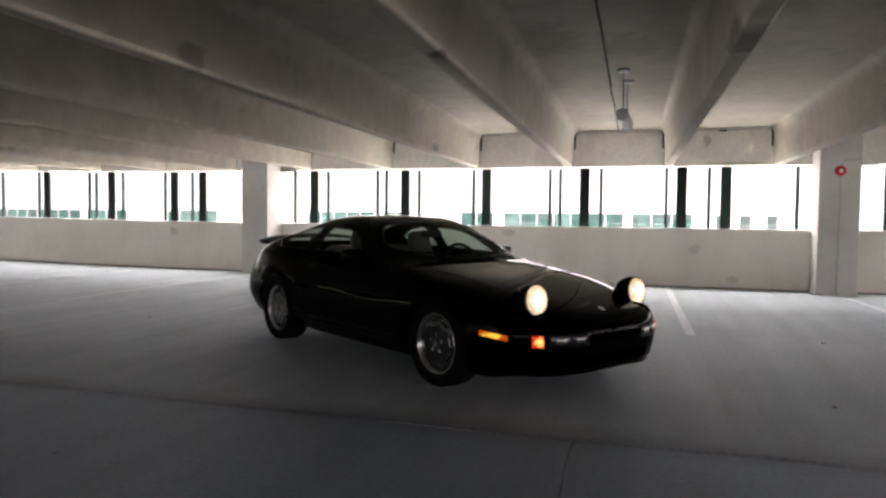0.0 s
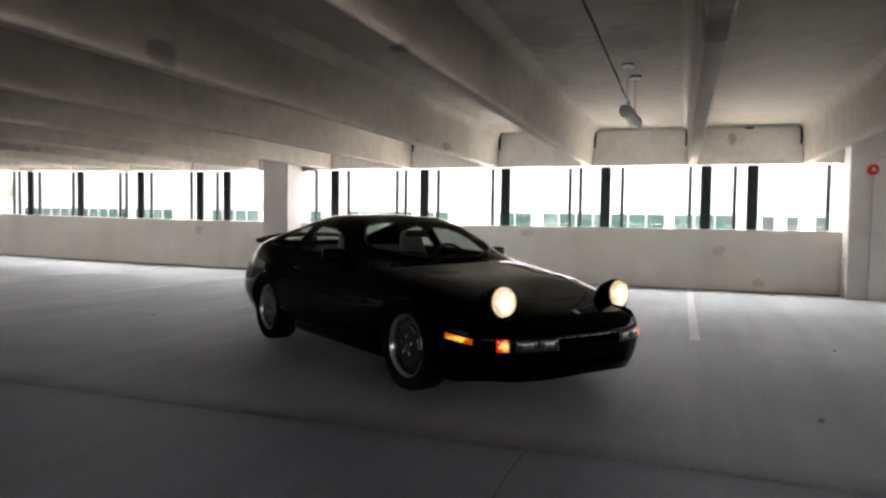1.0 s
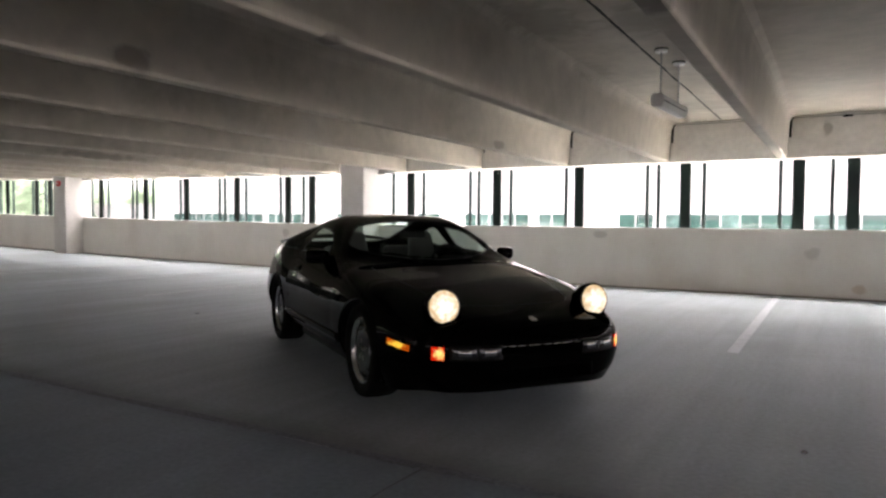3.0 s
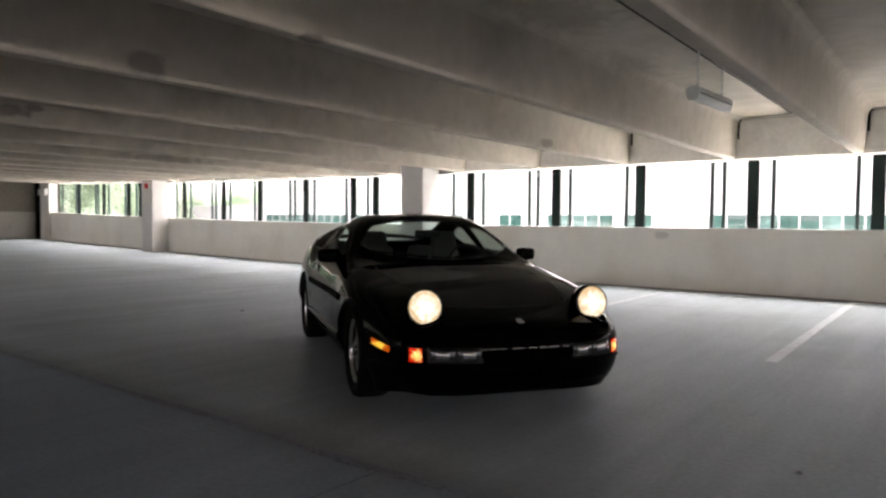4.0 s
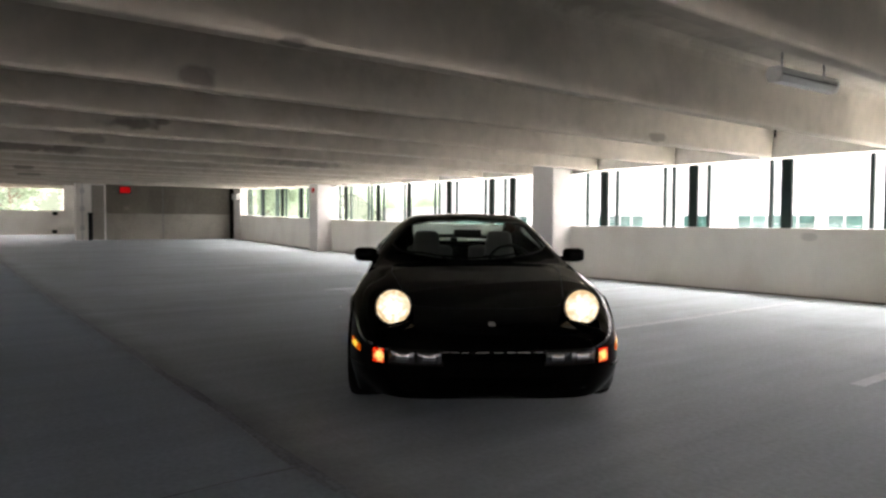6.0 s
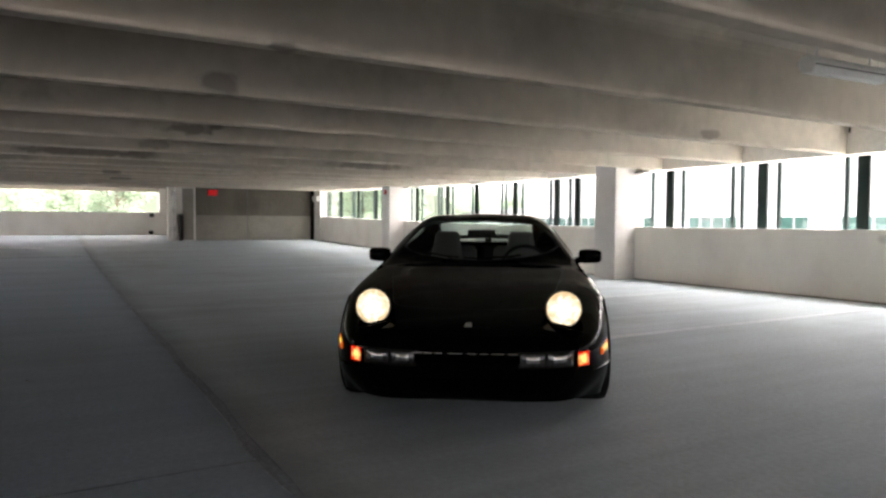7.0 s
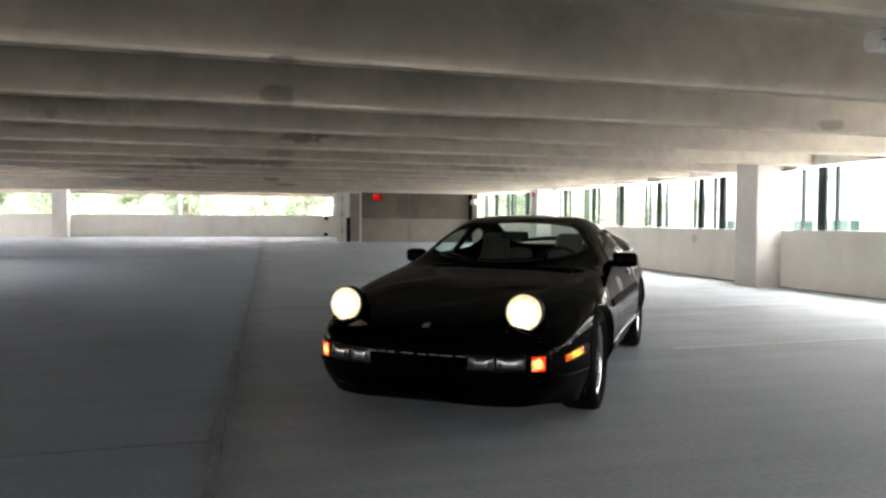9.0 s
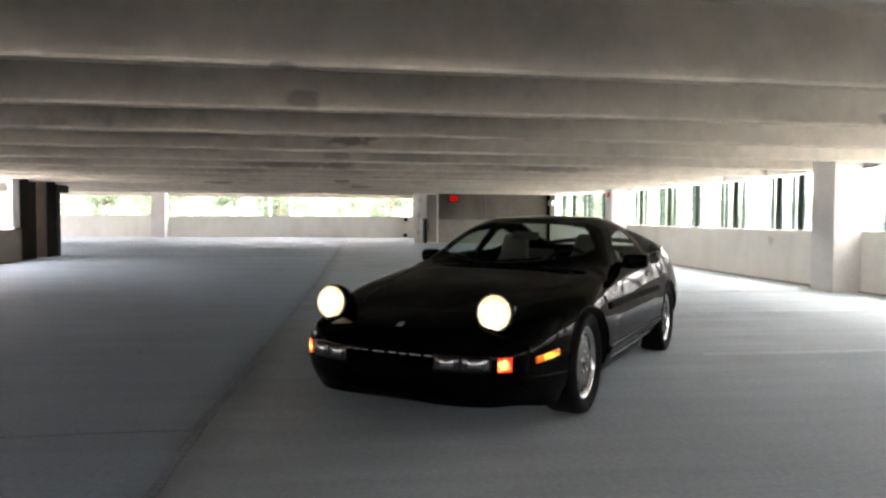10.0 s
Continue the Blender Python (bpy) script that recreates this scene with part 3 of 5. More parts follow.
thing("ground", bm, M_TARMAC, "pale concrete ground around the building", "ground", "structure")
opposite = base("office_building", "pale office building with teal ribbon windows", "building", (0, 60, -7))
part("wall", box(new_bm(), -76, 90, 0, 20, 0, 16), M_FACADE, opposite)
part("coping", box(new_bm(), -76.2, 90.2, -0.2, 20.2, 16, 16.3), M_FACADE, opposite)
# window runs of the facade: each a recessed strip of panes with slim pale frames
panes = random.Random(3)
for a, b in ((-74.2, -58.5), (-57.6, -52.5), (-47.4, -41.6), (-37.0, -34.4), (-31.5, -24.8), (-23.8, -21.2), (-16.4, -13.5), (-12.5, -2.4), (-1.7, 3.0)):
    win = part("window", box(new_bm(), a, b, -0.03, 0.1, 6.4, 8.78), M_MULL, opposite, "pale teal ribbon window")
    n = max(1, round((b - a) / 1.45))
    for q in range(n):
        x0, x1 = a + (b - a) * q / n, a + (b - a) * (q + 1) / n
        part("pane", box(new_bm(), x0, x1, -0.045, -0.032, 6.4, 8.78), M_TEAL if panes.random() < 0.6 else M_TEAL_PALE, win)
        if panes.random() < 0.35:
            part("blind", box(new_bm(), x0 + 0.06, x1 - 0.06, -0.06, -0.047, 8.78 - panes.uniform(0.3, 0.8), 8.72), M_SLAT, win, "grey half-drawn blind")
        part("frame", box(new_bm(), x0 - 0.04, x0 + 0.04, -0.1, -0.047, 6.4, 8.78), M_FACADE, win)
for x, w in ((4.92, 0.75), (6.66, 0.7), (8.65, 0.65)):
    vent = part("vent", box(new_bm(), x - 0.05, x + w + 0.05, -0.02, 0.0, 7.6, 8.7), M_SLAT, opposite, "grey louvred wall vent")
    for k in range(5):
        part("louvre", box(new_bm(), x, x + w, -0.08, -0.02, 7.72 + k * 0.19, 7.83 + k * 0.19), M_SLAT, vent)
annex = base("low_annex", "low white annex beside the office building", "building", (0, 60, -7))
part("wall", box(new_bm(), -190, -76.3, 2, 16, 0, 9.9), M_FACADE, annex)
part("roof_edge", box(new_bm(), -190, -76.3, 1.8, 16.2, 9.9, 10.15), M_FACADE, annex)

def tree_mesh_parts(tree, height, spread, seed):
    """A tapered trunk with limbs and a crown of many small leaf clumps."""
    rnd = random.Random(seed)
    bm = new_bm()
    rod(bm, (0, 0, -0.1), (0.1, 0, height * 0.55), 0.22, 10, 0.12)
    rod(bm, (0.1, 0, height * 0.55), (0.0, 0.15, height * 0.9), 0.12, 8, 0.03)
    tips = [(0, 0.1, height * 0.9)]
    for k in range(22):
        a, z = rnd.uniform(0, 6.28), height * rnd.uniform(0.3, 0.8)
        r = spread * rnd.uniform(0.5, 1.0) * (1.15 - z / height)
        tip = (r * math.cos(a), r * math.sin(a), z + rnd.uniform(0.4, 1.6))
        rod(bm, (0.05, 0, z), tip, 0.06, 6, 0.015)
        tips += [tip, (tip[0] * 0.6, tip[1] * 0.6, (tip[2] + z) / 2)]
    part("trunk", bm, M_BARK, tree)
    verts, faces = [], []
    for t in tips:
        for c in range(8):
            q = Vector(t) + Vector((rnd.gauss(0, 0.55), rnd.gauss(0, 0.55), rnd.gauss(0, 0.45)))
            for l in range(30):
                p = q + Vector((rnd.gauss(0, 0.28), rnd.gauss(0, 0.28), rnd.gauss(0, 0.22)))
                u = Vector((rnd.gauss(0, 1), rnd.gauss(0, 1), rnd.gauss(0, 1))).normalized() * rnd.uniform(0.09, 0.17)
                v = u.cross(Vector((rnd.gauss(0, 1), rnd.gauss(0, 1), rnd.gauss(0, 1)))).normalized() * rnd.uniform(0.06, 0.11)
                n = len(verts)
                verts += [p - u, p + v, p + u, p - v]
                faces.append((n, n + 1, n + 2, n + 3))
    me = bpy.data.meshes.new("crown")
    me.from_pydata(verts, [], faces)
    me.materials.append(M_LEAF)
    crown = new("crown", me)
    crown.parent = tree


trees = []
for k, (h, w) in enumerate(((15, 4.8), (16.5, 4.6), (14, 5.2))):
    tree = base("tree", "leafy green deciduous tree beyond the parking deck", "tree", (-54, -20 + 9 * k, -7), 40 * k, "trees outside")
    tree_mesh_parts(tree, h, w, 5 + k)
    trees.append(tree)
for k in range(26):
    if k < 12:
        x, y = -56 - 4 * random.random() - 6 * (k % 2), -24 + 5.2 * k + 2 * random.random()
    else:
        x, y = -160 + 6.0 * (k - 12) + 3 * random.random(), 84 + 10 * random.random()
    copy_thing(trees[k % 3], pose(x, y, -7 + random.uniform(-0.8, 0.6), 0, 0, random.uniform(0, 360)))

# grassy bank beyond the open west side
bm = new_bm()
sheet = [[bm.verts.new((x, y, -7.05 + 12.5 * min(1, max(0, (-64 - x) / 26)) ** 1.2 + 0.5 * noise.noise((x * 0.12, y * 0.12, 3)))) for y in range(-90, 56, 5)] for x in (-62, -66, -71, -76, -81, -86, -91, -100, -106)]
for a, b in zip(sheet, sheet[1:]):
    for k in range(len(a) - 1):
        bm.faces.new((a[k], b[k], b[k + 1], a[k + 1]))
thing("ground_bank", bm, M_GRASS, "pale green grassy bank beyond the open side", "grass bank", "structure", smooth=True)

rng = np.random.default_rng(11)
WEST_LEAVES, NORTH_LEAVES = 160000, 40000
count = WEST_LEAVES + NORTH_LEAVES
west = np.arange(count) < WEST_LEAVES
px = np.where(west, rng.uniform(-104, -94, count), rng.uniform(-190, -76, count))
py = np.where(west, rng.uniform(-75, 62, count), rng.uniform(98, 108, count))
pz = np.where(west, -3, -7) + rng.random(count) ** 0.8 * (14.5 + 2.5 * np.sin(px * 0.21 + 1) * np.sin(py * 0.17))
centre = np.stack((px, py, pz), 1)
u = rng.normal(size=(count, 3))
u /= np.linalg.norm(u, axis=1)[:, None]
v = np.cross(u, rng.normal(size=(count, 3)))
v /= np.linalg.norm(v, axis=1)[:, None]
u *= np.where(west, rng.uniform(0.12, 0.24, count), rng.uniform(0.18, 0.34, count))[:, None]
v *= np.where(west, rng.uniform(0.09, 0.17, count), rng.uniform(0.12, 0.22, count))[:, None]
verts = np.stack((centre - u, centre + v, centre + u, centre - v), 1).reshape(-1, 3)
faces = np.arange(4 * count).reshape(-1, 4).tolist()
me = bpy.data.meshes.new("far_woods")
me.from_pydata(verts, [], faces)
me.materials.append(M_LEAF)
tagged(new("far_woods", me), "dense pale green woods in the distance", "woods", "", "stuff")
for y in (-1.42, -0.1):
    pole = base("lamp_post", "slim grey street lamp post before the trees", "lamp post", (-44, y, -7), 0, "posts outside")
    part("shaft", rod(new_bm(), (0, 0, 0), (0, 0, 12), 0.15, 12, 0.12), M_POST, pole, "", True)
    part("base_plate", rod(new_bm(), (0, 0, 0), (0, 0, 0.3), 0.4, 12), M_POST, pole)
bm = new_bm()
corners = ((-24.6, 0.85), (-24.25, 0.8), (-23.4, 2.5), (-23.7, 2.55))
low = [bm.verts.new((x, y, fz(x) + 0.0005)) for x, y in corners]
top = [bm.verts.new(v.co + Vector((0, 0, 0.0035))) for v in low]
bm.faces.new(low[::-1]), bm.faces.new(top)
for k in range(4):
    bm.faces.new((low[k], low[(k + 1) % 4], top[(k + 1) % 4], top[k]))
thing("floor_mark", bm, M_PAINT, "worn white painted mark on the aisle deck", "floor marking", "structure")

# ---- fittings ----
def ceiling_lamp(at):
    lamp = base("strip_light", "unlit white fluorescent strip light hung on two rods", "ceiling light", at, -2)
    def prism(bm, y0, y1, profile):
        ends = [[bm.verts.new((w, y, z)) for w, z in profile] for y in (y0, y1)]
        bm.faces.new(ends[0]), bm.faces.new(ends[1][::-1])
        for k in range(len(profile)):
            bm.faces.new((ends[0][k], ends[0][k - 1], ends[1][k - 1], ends[1][k]))
        return bm

    part("housing", prism(new_bm(), -0.45, 0.45, ((-0.04, 0.08), (0.04, 0.08), (0.062, 0.045), (0.062, 0.022), (-0.062, 0.022), (-0.062, 0.045))), M_WHITE, lamp)
    part("diffuser", prism(new_bm(), -0.44, 0.44, ((-0.055, 0.022), (0.055, 0.022), (0.058, 0.0), (0.04, -0.035), (0.02, -0.046), (-0.02, -0.046), (-0.04, -0.035), (-0.058, 0.0))), M_LENSWHITE, lamp, "milky plastic diffuser")
    for w in (-0.059, 0.059):
        part("seam", rod(new_bm(), (w, -0.44, 0.018), (w, 0.44, 0.018), 0.005, 6), M_SEAL, lamp, "dark seam between housing and diffuser")
    for y in (-0.452, 0.452):
        part("end_cap", prism(new_bm(), y - 0.01, y + 0.01, ((-0.043, 0.083), (0.043, 0.083), (0.066, 0.047), (0.064, 0.0), (0.044, -0.042), (-0.044, -0.042), (-0.064, 0.0), (-0.066, 0.047))), M_WHITE, lamp)
    for y in (-0.34, 0.32):
        part("rod", rod(new_bm(), (0, y, 0.065), (0, y, SLAB - at[2] - 0.005), 0.008, 8), M_GALV, lamp, "thin steel rod")
        part("canopy", rod(new_bm(), (0, y, SLAB - at[2] - 0.036), (0, y, SLAB - at[2] - 0.012), 0.06, 16), M_WHITE, lamp)
        # shade in the gap over the canopy, built as a black ring
        part("canopy_shade", rod(new_bm(), (0, y, SLAB - at[2] - 0.012), (0, y, SLAB - at[2] - 0.001), 0.066, 16), M_JOINT, lamp, "dark ring for the shade between canopy and ceiling")
    return lamp


M_LENSWHITE = mat("milky_plastic", (0.84, 0.84, 0.83), 0.7, var=0.06)
ceiling_lamp((-0.275, 8.37, 2.345))

for x in (2.99, -18.96):
    alarm = base("alarm_horn", "round red alarm sounder on the white column", "alarm", (x, 12.9, 2.06 + fz(x)), 0, "alarm sounders")
    part("body", rod(new_bm(), (0, 0, 0), (0, -0.06, 0), 0.09, 28, 0.075), M_RED, alarm, "red plastic body", True)
    part("grille", rod(new_bm(), (0, -0.058, 0), (0, -0.072, 0), 0.03, 16, 0.02), M_WHITE, alarm)
pipe = base("conduit", "thin grey cable conduit on the column", "conduit", (2.99, 12.885, 0))
part("riser", rod(new_bm(), (0, 0, 0), (0, 0, 2.0), 0.011, 8), M_GALV, pipe)
part("elbow", rod(new_bm(), (0, 0, 2.12), (0.06, 0, 2.24), 0.011, 8), M_GALV, pipe)
part("run", rod(new_bm(), (0.06, 0, 2.24), (0.31, 0, 2.25), 0.011, 8), M_GALV, pipe)

sign = base("exit_sign", "lit red exit sign hanging before the end wall", "sign", (-27.85, 8.84, 2.36))
part("case", box(new_bm(), -0.03, 0.03, -0.22, 0.22, -0.15, 0.15, 0.01), M_BLACKPLASTIC, sign)
part("face", box(new_bm(), 0.03, 0.036, -0.18, 0.18, -0.115, 0.115), M_EXIT, sign, "glowing red face")
part("stem", rod(new_bm(), (0, 0, 0.15), (0, 0, 0.82), 0.012, 8), M_GALV, sign)
d = fz(-27.9)
down = base("drain_pipe", "dark vertical drain pipe on the white pier", "pipe", (-27.88, 7.56, d))
part("pipe", rod(new_bm(), (0, 0, 0), (0, 0, 1.08), 0.08, 12), M_BLACKPLASTIC, down)
part("collar", rod(new_bm(), (0, 0, 1.04), (0, 0, 1.1), 0.095, 12), M_BLACKPLASTIC, down)
grey = base("conduit", "grey conduit with junction boxes on the pier", "conduit", (-27.93, 7.28, d))
part("riser", rod(new_bm(), (0, 0, 0), (0, 0, 2.3), 0.025, 8), M_GALV, grey)
for z in (0.5, 1.25, 1.95):
    part("junction_box", box(new_bm(), -0.04, 0.06, -0.08, 0.08, z - 0.1, z + 0.1, 0.01), M_GALV, grey)
for y, z in ((6.95, 0.12), (6.98, 0.95)):
    thing("wall_box", box(new_bm(), WEST, WEST + 0.1, y - 0.10, y + 0.10, fz(WEST) + z - 0.09, fz(WEST) + z + 0.09, 0.01), M_BLACKPLASTIC, "small dark box on the parapet", "junction box")
d = fz(-18.6)
thing("window_jamb", box(new_bm(), -16.95, -16.55, SOUTH - 0.16, SOUTH - 0.04, 0.9 + d, 2.3 + d), M_COL, "white painted jamb of the opening", "jamb", "structure")
# black upright and dark box beside the raw column
upright = base("black_upright", "black upright with a dark box on top beside the raw column", "pipe", (-19.1, SOUTH, d))
part("pipe", box(new_bm(), -0.16, 0.16, -0.1, 0.1, 0, 2.2, 0.01), M_BLACKPLASTIC, upright)
part("top_box", box(new_bm(), -0.75, 0.2, -0.12, 0.12, 1.98, 2.22, 0.03), M_BLACKPLASTIC, upright)

# ---- car ----
CAR_AT = (-0.895, 5.356, 0.0)
M_BLACKPAINT = mat("black_car_paint", (0.0015, 0.0014, 0.0014), 0.035, var=0.1, spec=0.036)
M_TRIM = mat("matt_black_trim", (0.004, 0.004, 0.004), 0.45, var=0.2, scale=8, spec=0.2)
M_RUBBER = mat("tyre_rubber", (0.005, 0.005, 0.005), 0.8, var=0.2, scale=10, bump=0.0005, spec=0.05)
M_RIM = mat("grey_alloy", (0.12, 0.12, 0.124), 0.12, 0.95, var=0.15, scale=12)
M_RIMLIP = mat("polished_alloy", (0.5, 0.5, 0.51), 0.14, 1.0, var=0.05, scale=12)
M_CHROME = mat("chrome", (0.8, 0.8, 0.8), 0.06, 1.0, var=0.03)
M_CARGLASS = pane_glass("tinted_car_glass", (0.78, 0.86, 0.83), 0.35)
M_SEAT = mat("pale_grey_leather", (0.095, 0.092, 0.088), 0.5, var=0.12, scale=6, fine=80, bump=0.0006)
M_CABIN = mat("dark_cabin_trim", (0.008, 0.008, 0.008), 0.7, var=0.2, spec=0.3)
M_HEADLAMP = glow("lit_headlamp_lens", (1.0, 0.92, 0.77), (0.5, 0.35, 0.19), 0.12, 42, span=(0.0, 0.36))
M_AMBER = glow("amber_marker_lens", (1.0, 0.62, 0.06), (0.34, 0.05, 0.001), 0.09, 45, (1, 0, 1), (0.08, 0.36))
M_TURN = glow("lit_orange_lens", (1.0, 0.74, 0.2), (0.5, 0.010, 0.001), 0.1, 50, span=(0.02, 0.36))
M_LENS = mat("ribbed_clear_lens", (0.13, 0.134, 0.14), 0.12, 0.8, var=0.45, scale=22, fine=70)
M_TAIL = mat("dark_red_lens", (0.12, 0.004, 0.004), 0.1, var=0.1, coat=1.0)

# half sections of the body from the nose to the tail: x, then (y, z) from the top's middle down to the sill
SECTIONS = (
    (0.897, (0, .452), (.05, .449), (.10, .442), (.135, .426), (.15, .385), (.145, .30), (.11, .215)),
    (0.886, (0, .493), (.12, .49), (.21, .479), (.27, .454), (.30, .395), (.295, .29), (.24, .20)),
    (0.861, (0, .526), (.20, .522), (.33, .505), (.408, .47), (.435, .40), (.412, .28), (.345, .193)),
    (0.810, (0, .567), (.28, .562), (.445, .54), (.53, .492), (.560, .41), (.528, .27), (.462, .185)),
    (0.727, (0, .60), (.33, .596), (.525, .573), (.642, .512), (.670, .41), (.638, .26), (.572, .18)),
    (0.595, (0, .635), (.35, .633), (.555, .614), (.708, .548), (.750, .42), (.728, .26), (.66, .172)),
    (0.47, (0, .665), (.36, .665), (.575, .65), (.745, .582), (.790, .44), (.786, .27), (.75, .155)),
    (0.25, (0, .715), (.38, .718), (.60, .705), (.782, .64), (.842, .46), (.838, .28), (.79, .16)),
    (0.0, (0, .765), (.38, .767), (.62, .755), (.808, .698), (.882, .535), (.877, .30), (.81, .17)),
    (-0.3, (0, .812), (.38, .812), (.62, .80), (.808, .746), (.883, .575), (.866, .30), (.80, .17)),
    (-0.5, (0, .846), (.368, .843), (.608, .829), (.795, .778), (.881, .586), (.867, .30), (.80, .17)),
    (-0.6, (0, .862), (.36, .858), (.60, .842), (.787, .791), (.879, .59), (.866, .30), (.80, .17)),
    (-0.67, (0, .898), (.355, .889), (.597, .858), (.78, .806), (.879, .59), (.866, .30), (.80, .17)),
    (-0.78, (0, .962), (.34, .947), (.585, .893), (.77, .827), (.879, .59), (.866, .30), (.80, .17)),
    (-0.95, (0, 1.05), (.33, 1.036), (.572, .980), (.768, .847), (.879, .59), (.866, .30), (.80, .17)),
    (-1.15, (0, 1.137), (.33, 1.123), (.557, 1.068), (.77, .862), (.881, .595), (.866, .30), (.80, .17)),
    (-1.35, (0, 1.199), (.33, 1.187), (.546, 1.130), (.776, .868), (.883, .60), (.868, .30), (.80, .17)),
    (-1.55, (0, 1.229), (.33, 1.218), (.545, 1.160), (.782, .875), (.885, .605), (.87, .30), (.80, .17)),
    (-1.8, (0, 1.238), (.33, 1.226), (.545, 1.168), (.788, .885), (.889, .605), (.872, .30), (.80, .17)),
    (-2.1, (0, 1.224), (.33, 1.21), (.54, 1.15), (.795, .90), (.896, .60), (.876, .30), (.80, .18)),
    (-2.4, (0, 1.172), (.33, 1.162), (.545, 1.105), (.815, .925), (.908, .59), (.885, .31), (.81, .19)),
    (-2.7, (0, 1.10), (.34, 1.09), (.55, 1.04), (.808, .918), (.906, .565), (.882, .32), (.81, .21)),
    (-3.0, (0, 1.012), (.36, 1.004), (.56, .968), (.78, .882), (.885, .57), (.862, .34), (.80, .23)),
    (-3.22, (0, .94), (.37, .934), (.56, .905), (.73, .825), (.84, .575), (.82, .36), (.76, .25)),
    (-3.37, (0, .875), (.36, .87), (.53, .84), (.67, .76), (.77, .555), (.75, .37), (.70, .27)),
    (-3.46, (0, .78), (.32, .775), (.47, .745), (.58, .67), (.65, .53), (.63, .38), (.58, .30)),
    (-3.50, (0, .62), (.20, .615), (.30, .60), (.37, .56), (.40, .50), (.38, .43), (.33, .38)),
)


def spline(t, p, q):
    """A natural cubic spline through the rows p at t, taken at q."""
    n, h = len(t), np.diff(t)
    a, r = np.zeros((n, n)), np.zeros((n,) + p.shape[1:])
    a[0, 0] = a[-1, -1] = 1
    hs = h.reshape((-1,) + (1,) * (p.ndim - 1))
    for i in range(1, n - 1):
        a[i, i - 1:i + 2] = h[i - 1], 2 * (h[i - 1] + h[i]), h[i]
    r[1:-1] = 6 * ((p[2:] - p[1:-1]) / hs[1:] - (p[1:-1] - p[:-2]) / hs[:-1])
    m = np.linalg.solve(a, r.reshape(n, -1)).reshape(r.shape)
    k = np.clip(np.searchsorted(t, q, side="right") - 1, 0, n - 2)
    sh = (-1,) + (1,) * (p.ndim - 1)
    u, v, hk = (t[k + 1] - q).reshape(sh), (q - t[k]).reshape(sh), h[k].reshape(sh)
    return (m[k] * u ** 3 + m[k + 1] * v ** 3) / (6 * hk) + (p[k] / hk - m[k] * hk / 6) * u + (p[k + 1] / hk - m[k + 1] * hk / 6) * v


def body_surface(nu=150, nv=76):
    net = []
    for x, *half in SECTIONS:
        left = [(x, y, z) for y, z in half[:0:-1]]
        right = [(x, -y, z) for y, z in half[1:]]
        net.append(left + [(x, 0, half[0][1])] + right)
    net = np.array(net, float)
    tu = np.concatenate(([0], np.cumsum(np.linalg.norm(np.diff(net, axis=0), axis=2).mean(axis=1) ** 0.8)))
    tv = np.concatenate(([0], np.cumsum(np.linalg.norm(np.diff(net, axis=1), axis=2)[4:24].mean(axis=0))))
    rows = spline(tu, net, np.linspace(0, tu[-1], nu))
    return spline(tv, rows.transpose(1, 0, 2), np.linspace(0, tv[-1], nv)).transpose(1, 0, 2)


def inside(p, poly):
    sign = 0
    for (ax, ay), (bx, by) in zip(poly, poly[1:] + poly[:1]):
        c = (bx - ax) * (p[1] - ay) - (by - ay) * (p[0] - ax)
        if abs(c) < 1e-12:
            continue
        if sign and c * sign < 0:
            return False
        sign = sign or c
    return True


def cut_out(bm, poly, axes, ok):
    """Cuts a convex outline, drawn in the plane of the two axes, into a surface and returns the faces inside it as a mesh of their own."""
    lo = [min(p[i] for p in poly) - 0.03 for i in (0, 1)]
    hi = [max(p[i] for p in poly) + 0.03 for i in (0, 1)]

    def near(f):
        return ok(f.calc_center_median()) and all(min(v.co[a] for v in f.verts) < hi[i] and max(v.co[a] for v in f.verts) > lo[i] for i, a in enumerate(axes))

    for (ax, ay), (bx, by) in zip(poly, poly[1:] + poly[:1]):
        co, no = [0, 0, 0], [0, 0, 0]
        co[axes[0]], co[axes[1]] = ax, ay
        no[axes[0]], no[axes[1]] = by - ay, ax - bx
        fs = [f for f in bm.faces if near(f)]
        geom = list({v for f in fs for v in f.verts}) + list({e for f in fs for e in f.edges}) + fs
        bmesh.ops.bisect_plane(bm, geom=geom, plane_co=co, plane_no=no, dist=1e-5)
    hits = []
    for f in bm.faces:
        c = f.calc_center_median()
        if ok(c) and inside((c[axes[0]], c[axes[1]]), poly):
            hits.append(f)
    made = bmesh.new()
    at = {}
    for f in hits:
        made.faces.new([at.get(v) or at.setdefault(v, made.verts.new(v.co)) for v in f.verts])
    bmesh.ops.delete(bm, geom=hits, context="FACES")
    return made


def hull_cast(tree, o, d):
    p, n, _, _ = tree.ray_cast(Vector(o), Vector(d))
    if p is None:
        p, n, _, _ = tree.find_nearest(Vector(o))
    if n.dot(Vector(d)) > 0:
        n = -n
    return p, n


